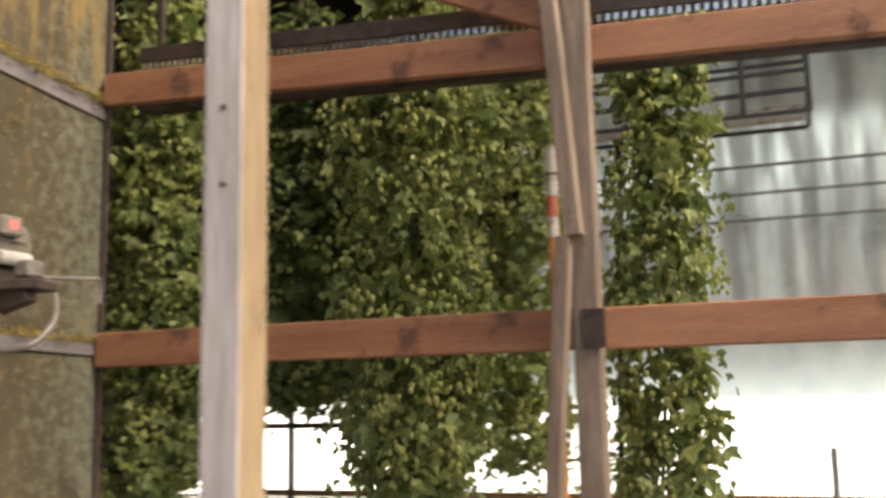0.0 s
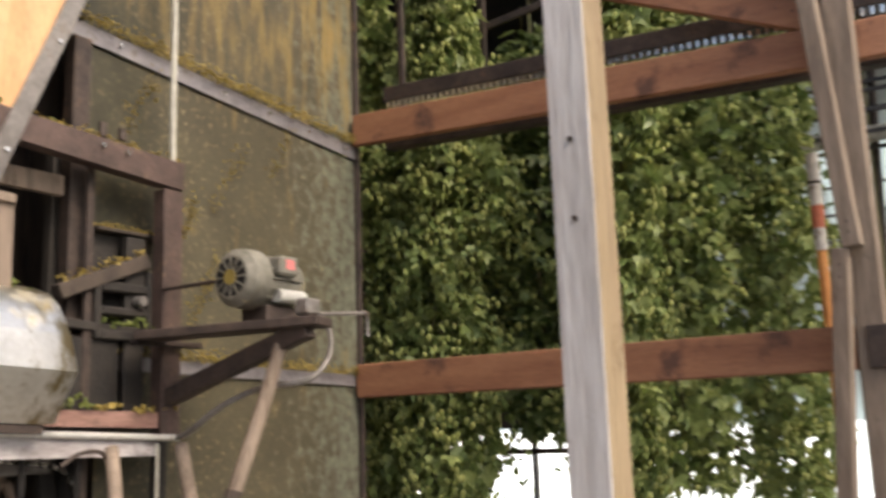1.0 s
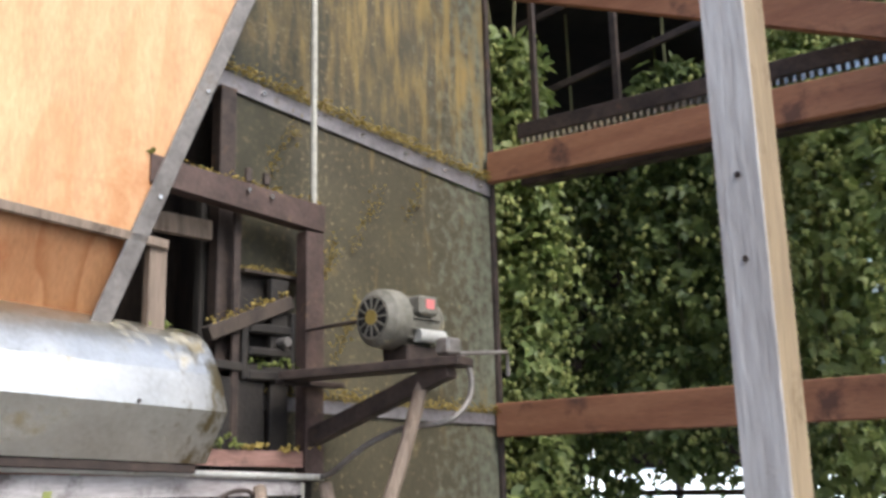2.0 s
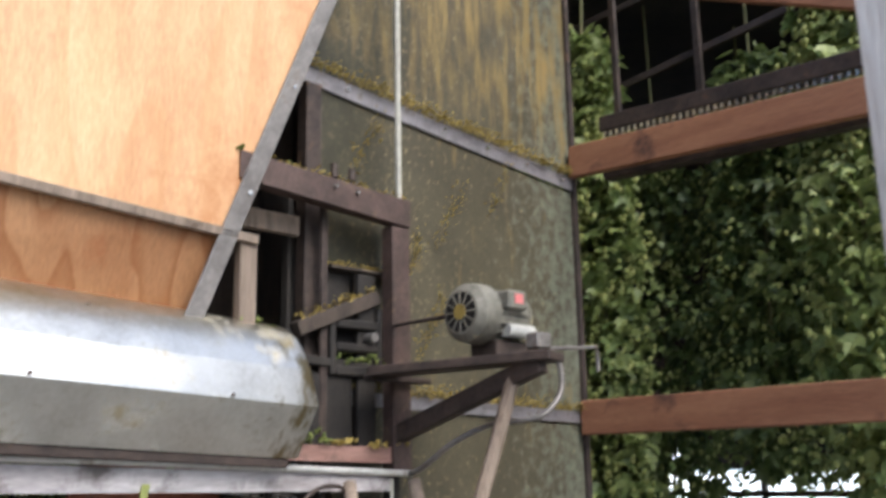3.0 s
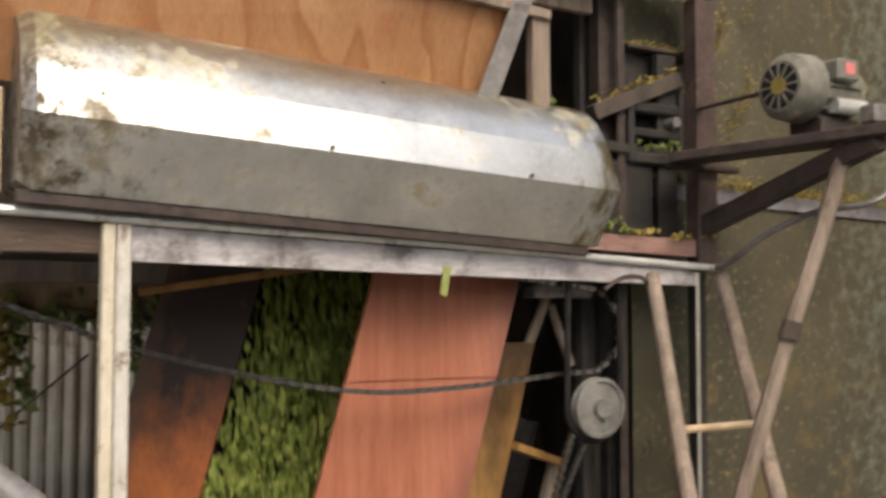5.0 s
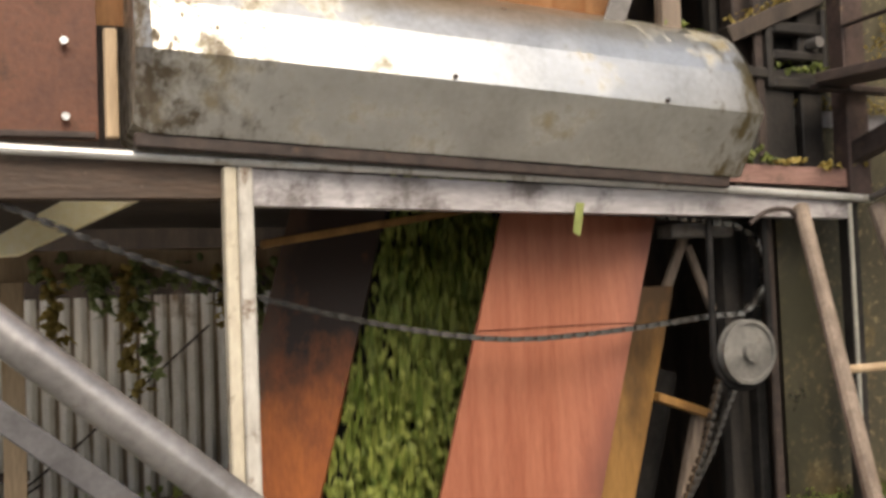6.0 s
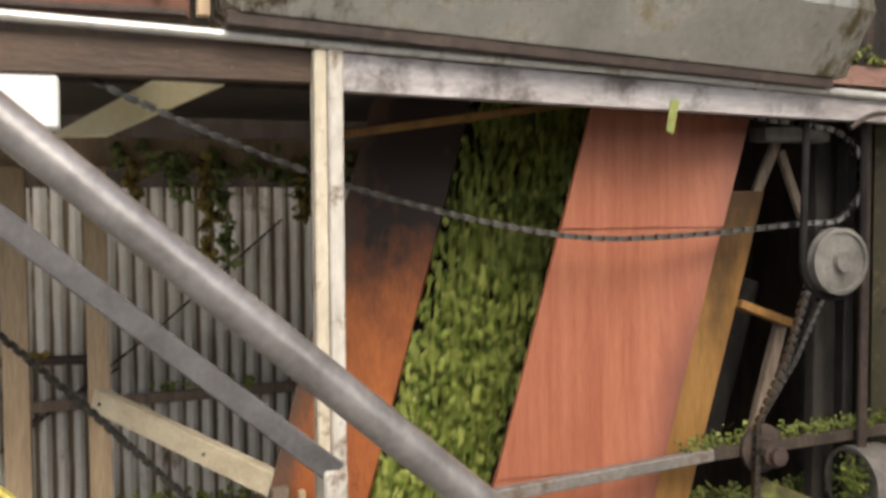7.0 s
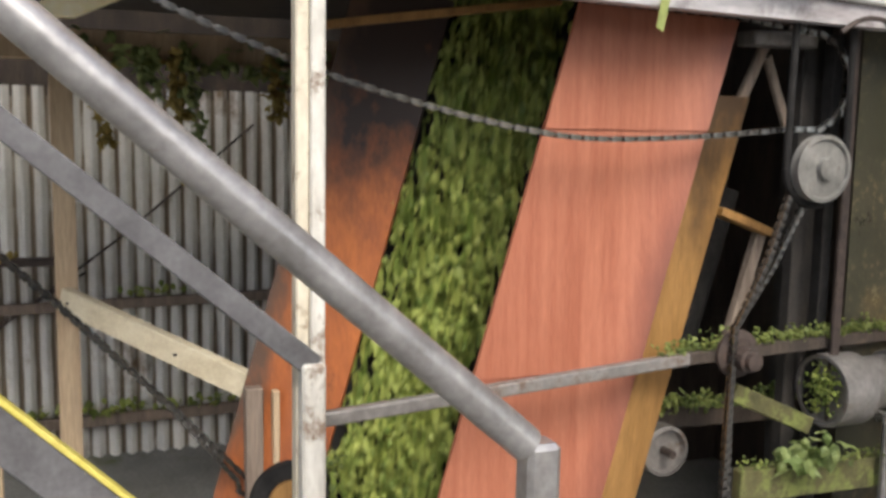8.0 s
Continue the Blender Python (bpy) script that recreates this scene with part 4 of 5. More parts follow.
part("rail", tube([(-1.95, 3.03, 1.73), (-1.68, 2.895, 1.30), (-0.87, 2.49, 0.0)], 0.025, 10), WOOD_POST, ld)
for k in range(4):
    f = 0.46 + 0.33 * k
    x, z = -1.95 + f * 0.59, 1.73 - f * 0.94
    part("rung", tube([(x, 2.74 - f * 0.338, z), (x, 3.03 - f * 0.295, z)], 0.011, 8), WOOD_FRESH, ld)
solo("hanging_wire", tube([(-1.95, 2.925, 1.74), (-1.95, 2.92, 0.4)], 0.006, 6), CREAM, "thin cream rod hanging below the rail", "rod")
solo("inner_post", box((-2.36, 2.74, 0), (-2.29, 2.85, 3.5)), DARK_ROOF, "dark old timber post inside the machine", "post", "inner posts")
# Toned darker than its tan timber to keep the machine's inside dark.
solo("inner_post", box((-2.22, 2.645, 0), (-2.18, 2.695, 2.76)), DARK_ROOF, "narrow timber post darkened to suit the machine's dark inside", "post", "inner posts")
solo("inner_rod", box((-2.06, 2.69, 0.6), (-2.045, 2.72, 2.72)), IRON, "dark iron upright inside the machine", "rod")
solo("slanting_board", bar((-2.05, 2.585, 2.235), (-2.05, 2.94, 2.38), 0.05, 0.05), WOOD_DARK, "dark slanting board strewn with hop litter", "board")
solo("cross_iron", bar((-2.06, 2.60, 2.14), (-2.06, 2.97, 2.12), 0.05, 0.03), SHADE_IRON, "dark iron cross bar strewn with green litter", "bar")
solo("inner_board", bar((-2.12, 2.64, 2.61), (-2.12, 2.36, 2.61), 0.03, 0.07), WOOD_POST, "short dark board between the inner posts", "board")
gc = thing("gear_case", (-2.07, 2.845, 2.09), "dark iron gear case with slots inside the machine", "gear case")
for z0, z1 in ((2.09, 2.125), (2.175, 2.205), (2.255, 2.29)):
    part("crossbar", box((-2.085, 2.75, z0), (-2.03, 2.94, z1), 0.006), SHADE_IRON, gc)
part("cheek", box((-2.085, 2.725, 2.09), (-2.03, 2.749, 2.30), 0.006), SHADE_IRON, gc)
part("cheek", box((-2.085, 2.941, 2.09), (-2.03, 2.962, 2.34), 0.006), SHADE_IRON, gc)
# Black plate puts the slots' darkness in as colour.
part("back_plate", box((-2.096, 2.75, 2.10), (-2.087, 2.94, 2.29), 0.002), BLACK, gc, "black plate standing in for the shade in the slots")
part("shaft_end", disc((-2.03, 2.90, 2.23), (1, 0, 0), 0.018, 0.05, 12), STEEL_DULL, gc)
solo("drive_shaft", tube([(-1.98, 2.96, 2.272), (-1.64, 2.945, 2.27)], 0.007, 8), IRON, "thin dark drive shaft running to the motor", "shaft")
solo("bearing_plate", box((-2.08, 2.86, 1.80), (-2.05, 2.94, 2.46)), SHADE_IRON, "dark iron bearing plate behind the frame post", "plate")
solo("inner_box", box((-2.09, 2.62, 1.75), (-2.05, 2.84, 2.10), 0.01), SHADE_IRON, "sheet box inside the machine, blackened for shade", "box")
part("bolt", disc((-1.962, 2.78, 2.73), (1, 0, 0), 0.009, 0.02, 6), CHROME, sf)
part("bolt", disc((-1.962, 2.68, 2.735), (1, 0, 0), 0.009, 0.02, 6), CHROME, sf)
part("bolt", disc((-1.99, 2.70, 2.80), (0, 0, 1), 0.014, 0.05, 6), IRON, sf)
part("bolt", disc((-1.99, 2.78, 2.80), (0, 0, 1), 0.014, 0.04, 6), IRON, sf)
# fan grille and ribs of the motor
for k in range(12):
    a = math.pi * 2 * k / 12
    part("grille_bar", bar((MX + 0.022 * math.cos(a), 2.921, MZ + 0.022 * math.sin(a)), (MX + 0.066 * math.cos(a), 2.921, MZ + 0.066 * math.sin(a)), 0.006, 0.004, (0, 1, 0), 0), CASTGREY, cowl)
# Solid black ring paints the darkness between the grille bars.
part("grille_shade", disc((MX, 2.9235, MZ), (0, 1, 0), 0, 0, 24, rings=[(0.03, -0.001), (0.066, -0.001), (0.066, 0.0), (0.03, 0.0)]), BLACK, cowl, "black ring painting the dark air gap behind the grille")
part("grille_hub", disc((MX, 2.92, MZ), (0, 1, 0), 0.026, 0.006, 9), DEBRIS, cowl, "dusty yellow hub")
for k in range(16):
    a = math.pi * 2 * k / 16
    part("cooling_rib", bar((MX + 0.085 * math.cos(a), 3.01, MZ + 0.085 * math.sin(a)), (MX + 0.085 * math.cos(a), 3.17, MZ + 0.085 * math.sin(a)), 0.005, 0.012, (math.cos(a), 0, math.sin(a)), 0), CASTGREY, em)

# under the rail
solo("slanting_lath", bar((-2.38, 1.29, 1.675), (-2.38, 1.96, 1.775), 0.03, 0.022), OCHRE, "slanting ochre lath under the rail", "lath")
rp = thing("rusty_panel", (-2.0, 0.33, 1.885), "rust-brown panel standing on the rail", "panel")
part("plate", sheet(((-2.0, -0.2, 1.885), (-2.0, 0.865, 1.885), (-2.0, 0.865, 2.3), (-2.0, -0.2, 2.3)), 0.02), RUST, rp)
part("bottom_lip", box((-1.998, -0.2, 1.885), (-1.985, 0.86, 1.90), 0.003), IRON, rp, "dark folded lip")
for y, z in ((0.80, 2.09), (0.80, 1.93), (0.42, 2.09)):
    part("bolt", disc((-1.985, y, z), (1, 0, 0), 0.009, 0.012, 6), CHROME, rp)
solo("panel_stop", box((-2.0, 0.878, 1.885), (-1.97, 0.905, 2.12)), WOOD_FRESH, "small pale wood stop beside the hood", "block")
# Yellow board and white box stand in for daylight showing under the machine.
solo("lit_board", sheet(((-2.35, 0.57, 1.655), (-2.35, 0.70, 1.66), (-2.40, 0.985, 1.797), (-2.40, 0.81, 1.80)), 0.012), surface("daylight yellow", (0.80, 0.70, 0.40), (0.88, 0.80, 0.54), 4, 0.6), "slanting yellow board standing in for daylight under the machine", "board")
solo("white_box", box((-2.09, 0.30, 1.648), (-1.99, 0.607, 1.7565), 0.006), surface("sky white", (0.84, 0.84, 0.82), (0.88, 0.88, 0.86), 5, 0.4), "white box standing in for bright sky under the rail", "box")
solo("back_beam", box((-3.36, -0.6, 1.615), (-3.3, 1.72, 1.715)), WOOD_FRESH, "pale brown beam before the corrugated wall", "beam")
solo("roof_joist", box((-3.5, -0.2, 1.80), (-2.5, 1.70, 1.85)), WOOD_DARK, "dark wide shelf board under the machine", "board")
solo("back_post", box((-3.30, 0.635, 0), (-3.24, 0.705, 1.613)), WOOD_FRESH, "pale brown post before the corrugated wall", "post", "back posts")
solo("back_post", box((-3.30, 0.38, 0), (-3.24, 0.46, 1.613)), WOOD_FRESH, "pale brown post before the corrugated wall", "post", "back posts")
sl = thing("slanting_rail", (-2.92, 0.96, 0.6), "pale slanting rail before the corrugated wall", "rail")
part("board", bar((-3.225, 0.66, 0.858), (-2.60, 1.277, 0.613), 0.04, 0.078), WOOD_PALE, sl)
for f in (0.04, 0.52, 0.96):
    part("nail_head", disc((-3.225 + 0.625 * f + 0.015, 0.66 + 0.617 * f - 0.015, 0.858 - 0.245 * f), (0.7, -0.7, 0), 0.005, 0.012, 8), IRON, sl)
solo("short_upright", box((-2.62, 1.12, 0.0), (-2.58, 1.17, 0.69)), WOOD_POST, "short pale upright at the foot of the chute", "post", "short uprights")
solo("short_upright", box((-2.6, 1.195, 0.0), (-2.57, 1.215, 0.68)), WOOD_FRESH, "thin pale upright at the foot of the chute", "post", "short uprights")
solo("wall_rail", bar((-4.16, 0.0, 0.655), (-4.16, 1.7, 0.675), 0.03, 0.045), WOOD_POST, "brown rail nailed along the corrugated wall", "rail", "wall rails")
solo("wall_rail", bar((-4.16, 0.0, 0.16), (-4.16, 1.7, 0.18), 0.03, 0.05), WOOD_POST, "brown rail nailed along the corrugated wall", "rail", "wall rails")
solo("iron_bracket", bar((-3.9, 0.1, 0.895), (-3.9, 0.71, 0.885), 0.06, 0.03), IRON, "dark iron bracket with yellow litter on it", "bracket")
for a, b in (((-4.18, 0.2, 0.42), (-4.18, 0.9, 0.95)), ((-4.18, 0.9, 0.95), (-4.18, 1.45, 1.42)), ((-4.18, 0.33, 0.55), (-4.18, 0.75, 0.80))):
    solo("stay_wire", tube([a, b], 0.006, 6), IRON, "thin dark stay wire across the corrugated wall", "wire", "stay wires")

fp = thing("foot_pulley", (-2.3, 1.17, 0.45), "grimy yellow and black pulley at the chute's foot", "pulley")
part("tyre", disc((-2.3, 1.18, 0.47), (1, 0, 0), 0, 0, 24, rings=[(0.07, -0.02), (0.10, -0.015), (0.105, 0.0), (0.10, 0.015), (0.07, 0.02)]), BLACK, fp, "black rim")
part("hub", disc((-2.28, 1.18, 0.47), (1, 0, 0), 0.06, 0.02, 20), OCHRE, fp, "grimy yellow hub")
part("pedestal", box((-2.36, 1.15, 0), (-2.30, 1.21, 0.42)), WOOD_DARK, fp)
sr = thing("spreader_rod", (-2.05, 2.0, 0.75), "grey and mossy green spreader rod across the chute", "rod")
part("bare_end", bar((-2.0, 1.17, 0.768), (-2.05, 2.20, 0.822), 0.03, 0.032), STEEL_DULL, sr)
part("mossy_end", bar((-2.05, 2.20, 0.823), (-2.12, 3.3, 0.835), 0.03, 0.034), WOOD_DARK, sr)
sp = thing("chain_sprocket", (-2.06, 2.36, 0.80), "rusty chain sprocket with a square hub", "sprocket")
part("toothed_wheel", disc((-2.03, 2.345, 0.83), (1, 0, 0), 0, 0, 20, rings=[(0.045, -0.012), (0.066, -0.006), (0.066, 0.006), (0.045, 0.012)]), IRON, sp)
part("hub", disc((-2.0, 2.352, 0.82), (1, 0, 0), 0, 0, 12, rings=[(0.034, -0.03), (0.034, 0.02), (0.024, 0.022), (0.024, 0.04), (0.008, 0.042)]), IRON, sp, "grimy iron hub")
def roller(name, y, z, x0, x1, r, label):
    t = thing(name, ((x0 + x1) / 2, y, z - r), label, "roller", "rollers")
    part("shell", disc(((x0 + x1) / 2, y, z), (1, 0, 0), 0, 0, 28, rings=[(r * 0.8, -(x1 - x0) / 2), (r, -(x1 - x0) / 2 + 0.004), (r, (x1 - x0) / 2 - 0.004), (r * 0.86, (x1 - x0) / 2), (r * 0.8, (x1 - x0) / 2 - 0.02), (r * 0.2, (x1 - x0) / 2 - 0.02)]), STEEL_DULL, t, smooth=True)
    part("axle", disc((x1, y, z), (1, 0, 0), 0.012, 0.06, 10), IRON, t)
    return t
md = thing("mossy_drum", (-2.06, 2.9, 0.585), "grey steel drum packed with green litter at its open end", "drum")
part("shell", disc((-2.06, 2.74, 0.69), (0, 1, 0), 0, 0, 30, rings=[(0.03, -0.045), (0.088, -0.045), (0.094, -0.065), (0.105, -0.065), (0.107, -0.05), (0.105, 0.05), (0.09, 0.06)]), STEEL_DULL, md, smooth=True)
part("neck", disc((-2.06, 2.86, 0.70), (0, 1, 0), 0, 0, 24, rings=[(0.078, -0.06), (0.078, 0.06), (0.092, 0.062), (0.092, 0.40)]), STEEL_DULL, md, "worn steel neck", smooth=True)
part("clamp", box((-2.11, 2.835, 0.60), (-1.97, 2.86, 0.63), 0.004), CHROME, md, "bright clamp")
solo("drain_pipe", tube([(-1.97, 2.848, 0.0), (-1.97, 2.848, 0.60)], 0.018, 12), STEEL_PIPE, "pale grey standing pipe under the drum", "pipe", smooth=True)
solo("mossy_plank", bar((-2.02, 2.36, 0.46), (-2.02, 3.2, 0.44), 0.04, 0.09), MOSSY, "green-brown mossy plank below the drum", "plank")
solo("slanting_iron", bar((-2.07, 2.36, 0.715), (-2.07, 2.64, 0.59), 0.04, 0.05), MOSSY, "mossy slanting iron beside the drum", "bar")
roller("return_roller", 2.27, 0.50, -2.7, -2.22, 0.075, "grey steel roller behind the chute's edge board")
solo("roller_bearer", bar((-2.3, 2.2, 0.58), (-2.3, 3.4, 0.55), 0.05, 0.06), WOOD_DARK, "dark mossy bearer under the rollers", "beam")
solo("pinion_bar", bar((-2.0, 2.87, 0.80), (-2.0, 3.4, 0.79), 0.03, 0.03), OCHRE, "ochre bar beyond the roller", "bar")
solo("black_cylinder", tube([(-2.46, 2.58, 1.25), (-2.46, 2.42, 0.70)], 0.07, 20), BLACK, "dark rubber cylinder behind the chute", "cylinder", smooth=True)
vb = thing("v_bracket", (-2.22, 2.55, 1.45), "two thin ochre laths in a V above the chute", "bracket")
part("lath", bar((-2.22, 2.55, 1.70), (-2.22, 2.455, 1.50), 0.02, 0.03), WOOD_POST, vb)
part("lath", bar((-2.22, 2.545, 1.64), (-2.22, 2.63, 1.44), 0.02, 0.025), WOOD_POST, vb)
solo("ochre_bracket", bar((-2.22, 2.40, 1.20), (-2.22, 2.58, 1.135), 0.06, 0.025), OCHRE, "small ochre cross piece beside the chute", "bracket")
solo("ochre_stile", bar((-2.24, 2.575, 1.14), (-2.24, 2.46, 0.75), 0.03, 0.035), WOOD_POST, "brown stile under the cross piece", "stile")
solo("dark_upright", box((-2.14, 2.68, 0), (-2.10, 2.715, 1.70)), BLACK, "dark upright behind the belt pulley", "post")
solo("grimy_shelf", box((-2.2, 2.42, 1.66), (-2.12, 2.64, 1.70), 0.004), STEEL_DULL, "grimy steel shelf under the rail", "shelf")

# litter of leaves and cones
def litter(a, b, n, spread, size, material, label, seed, lift=0.01):
    r = random.Random(seed)
    a, b = Vector(a), Vector(b)
    v, f = [], []
    for _ in range(n):
        p = a.lerp(b, r.random()) + Vector((r.gauss(0, spread), r.gauss(0, spread), abs(r.gauss(0, lift))))
        if r.random() < 0.6:
            leaf_mesh(r, v, f, p, size * r.uniform(0.5, 1.2), -0.2)
        else:
            cone_mesh(r, v, f, p + Vector((0, 0, size * 0.4)), size * 0.6)
    o = raw("hop_litter", v, f, material)
    return tagged(o, label, "litter", kind="stuff")
litter((-2.085, 2.65, 3.225), (-2.085, 4.22, 3.11), 1100, 0.012, 0.016, DEBRIS, "dry yellow hop litter along the screen's cross rail", 1, 0.02)
litter((-2.085, 2.75, 2.05), (-2.085, 4.22, 2.01), 700, 0.012, 0.016, DEBRIS, "dry yellow hop litter along the screen's lower rail", 2, 0.02)
litter((-2.0, 2.32, 2.785), (-2.0, 3.04, 2.752), 200, 0.012, 0.017, DEBRIS, "dry hop litter on the frame's top beam", 3)
litter((-2.0, 2.30, 2.79), (-2.0, 2.55, 2.77), 16, 0.01, 0.032, LITTER_GREEN, "green leaf scraps on the frame's top beam", 4)
litter((-2.05, 2.595, 2.268), (-2.05, 2.94, 2.41), 130, 0.012, 0.017, DEBRIS, "yellow-green hop litter on the slanting board", 5)
litter((-2.05, 2.75, 2.14), (-2.05, 2.97, 2.14), 50, 0.02, 0.03, LITTER_GREEN, "green hop litter on the iron cross bar", 6, 0.02)
litter((-1.99, 2.46, 1.86), (-1.99, 2.70, 1.86), 45, 0.015, 0.032, LITTER_GREEN, "green leaf scraps beside the hood", 7, 0.02)
litter((-1.98, 2.70, 1.855), (-1.98, 3.0, 1.85), 25, 0.012, 0.03, DEBRIS, "hop litter on the short red board", 9)
litter((-1.99, 2.34, 2.235), (-1.99, 2.44, 2.225), 14, 0.01, 0.03, LITTER_GREEN, "green leaf scraps on the hood's end", 10)
litter((-2.06, 2.12, 0.838), (-2.11, 3.2, 0.855), 900, 0.014, 0.018, LITTER_GREEN, "green hop litter caught on the spreader rod", 11, 0.015)
for q in range(12):
    a = q * math.pi / 6
    litter((-2.06, 2.685, 0.69), (-2.06 + 0.075 * math.cos(a), 2.68, 0.69 + 0.075 * math.sin(a)), 30, 0.010, 0.016, FLOW, "green hop litter in the drum's end", 120 + q, 0.004)
litter((-2.0, 2.50, 0.505), (-2.0, 2.66, 0.50), 60, 0.03, 0.06, LEAF, "bright green leaf scraps below the drum", 140, 0.03)
litter((-2.01, 2.38, 0.51), (-2.01, 3.1, 0.49), 260, 0.02, 0.016, LITTER_GREEN, "green hop litter on the mossy plank", 141, 0.01)
litter((-2.09, 2.76, 2.486), (-2.07, 3.05, 2.486), 170, 0.010, 0.014, DEBRIS, "dry hop litter on the dark ledge", 142, 0.008)
litter((-2.28, 2.25, 0.61), (-2.28, 3.3, 0.59), 500, 0.03, 0.032, LITTER_GREEN, "green hop litter on the bearer", 13, 0.02)
litter((-3.30, 0.72, 1.60), (-3.30, 1.55, 1.56), 120, 0.02, 0.07, LEAF, "green leaves hanging from the back beam", 14, 0.05)
for i, (y, drop) in enumerate(((0.78, 0.30), (0.92, 0.16), (1.02, 0.42), (1.07, 0.36), (1.33, 0.22), (1.46, 0.34))):
    litter((-3.27, y, 1.64), (-3.26, y + 0.03, 1.64 - drop), int(26 + 110 * drop), 0.014, 0.055, LEAF if i % 2 else DEBRIS, "hop sprays trailing from the back beam", 150 + i, 0.01)
litter((-3.9, 0.15, 0.91), (-3.9, 0.5, 0.90), 60, 0.02, 0.04, DEBRIS, "yellow hop litter on the iron bracket", 15)
litter((-2.35, 1.1, 0.30), (-2.3, 1.3, 0.55), 90, 0.03, 0.03, LITTER_GREEN, "green hop litter round the foot pulley", 16, 0.02)
litter((-4.15, 0.2, 0.20), (-4.15, 1.5, 0.21), 120, 0.02, 0.05, FLOW, "green hop litter along the wall rail", 17, 0.02)
litter((-4.15, 0.9, 0.70), (-4.15, 1.3, 0.71), 25, 0.02, 0.05, FLOW, "green leaves on the wall rail", 18, 0.02)
for i, (y, z, n) in enumerate(((3.15, 2.50, 46), (3.28, 2.28, 40), (2.95, 2.95, 26), (3.4, 2.75, 24), (3.7, 2.9, 20))):
    litter((-2.106, y - 0.08, z - 0.12), (-2.106, y + 0.08, z + 0.12), n * 4, 0.012, 0.013, DEBRIS, "dry hop scraps stuck on the guard screen", 30 + i, 0.05)
solo("caught_leaf", sheet(((-1.965, 2.0, 1.67), (-1.965, 2.02, 1.66), (-1.962, 2.035, 1.745), (-1.962, 2.01, 1.745)), 0.002), CONE, "pale green leaf strip hanging from the rail", "leaf")


# hanging hop bines
def bine(name, seed, height, wide, leaves, cones, leaf_mat, label, place):
    r = random.Random(seed)
    t = thing(name, (0, 0, 0), label, "hop bine", "hanging hop bines")
    def radius(z, a):
        q = z / height
        edge = 0.55 + 0.5 * math.sin(math.pi * min(1, q * 0.85 + 0.12))
        return wide * edge * (0.75 + 0.5 * noise.noise(Vector((math.cos(a) + seed, math.sin(a), z * 2.2))) + 0.35 * noise.noise(Vector((seed, z * 4.5, a))))
    v, f = [], []
    for _ in range(leaves):
        z, a = height * r.random() ** 0.92, r.uniform(0, 6.283)
        k = math.sqrt(r.uniform(0.15, 1))
        rr = radius(z, a) * k
        leaf_mesh(r, v, f, (rr * math.cos(a), rr * math.sin(a) * 0.7, z), r.uniform(0.05, 0.125))
    for _ in range(leaves // 30):  # trailing sprays
        z, a = height * r.uniform(0, 0.8), r.uniform(0, 6.283)
        for k in range(6):
            rr = radius(z, a) * (1.0 + 0.12 * k)
            leaf_mesh(r, v, f, (rr * math.cos(a), rr * math.sin(a) * 0.7, z - 0.05 * k), r.uniform(0.03, 0.06))
    tagged(raw("foliage", v, f, leaf_mat, t, "lobed green leaves"), kind="stuff")
    v, f = [], []
    for _ in range(cones // 5):
        z, a = height * r.uniform(0.02, 0.95), r.uniform(0, 6.283)
        rr = radius(z, a) * r.uniform(0.85, 1.08)
        for k in range(5):
            cone_mesh(r, v, f, (rr * math.cos(a) + r.gauss(0, 0.03), rr * math.sin(a) * 0.7 + r.gauss(0, 0.03), z + r.gauss(0, 0.05)), r.uniform(0.022, 0.036))
    tagged(raw("cone_mass", v, f, CONE, t, "yellow-green hop cones"), kind="stuff")
    part("stem", tube([(r.gauss(0, 0.02), r.gauss(0, 0.02), z * height / 8) for z in range(9)] + [(0, 0, 4.62 - place[2])], 0.009, 6), STEM, t, "twisted stem")
    t.location = place
    return t


FRONT = "hanging green hop bine laden with yellow-green cones"
BACK = "hanging hop bine with leaves darkened for the shed's shade"
b_left = bine("hop_bine", 1, 3.5, 0.33, 2500, 1900, LEAF, FRONT, (-2.28, 4.85, 0.75))
b_one = bine("hop_bine", 2, 3.3, 0.42, 3000, 2500, LEAF, FRONT, (-0.87, 4.85, 0.95))
b_two = bine("hop_bine", 3, 3.3, 0.26, 1800, 1300, LEAF, FRONT, (0.27, 4.85, 0.85))
b_three = bine("hop_bine", 7, 3.4, 0.32, 2200, 1700, LEAF, FRONT, (2.0, 4.85, 0.8))
k_one = bine("hop_bine", 4, 2.35, 0.40, 1500, 900, LEAF_SHADED, BACK, (-2.5, 5.6, 1.30))
k_two = bine("hop_bine", 5, 2.3, 0.44, 1500, 900, LEAF_SHADED, BACK, (-1.75, 5.45, 1.70))
k_three = bine("hop_bine", 6, 2.9, 0.42, 1900, 1700, LEAF, FRONT, (-0.98, 5.45, 1.42))
copy_thing(k_three, pose(-0.55, 5.75, 1.36, 0, 0, 130))
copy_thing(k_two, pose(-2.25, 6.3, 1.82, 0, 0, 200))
copy_thing(k_three, pose(-1.35, 6.2, 1.7, 0, 0, 75))
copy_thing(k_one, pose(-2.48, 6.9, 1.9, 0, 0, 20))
copy_thing(k_three, pose(-1.9, 7.0, 1.75, 0, 0, 170))

bine("hop_bine", 8, 0.8, 0.15, 110, 70, LEAF, "short green hop spray climbing the iron pole", (-0.12, 6.37, 0.85))


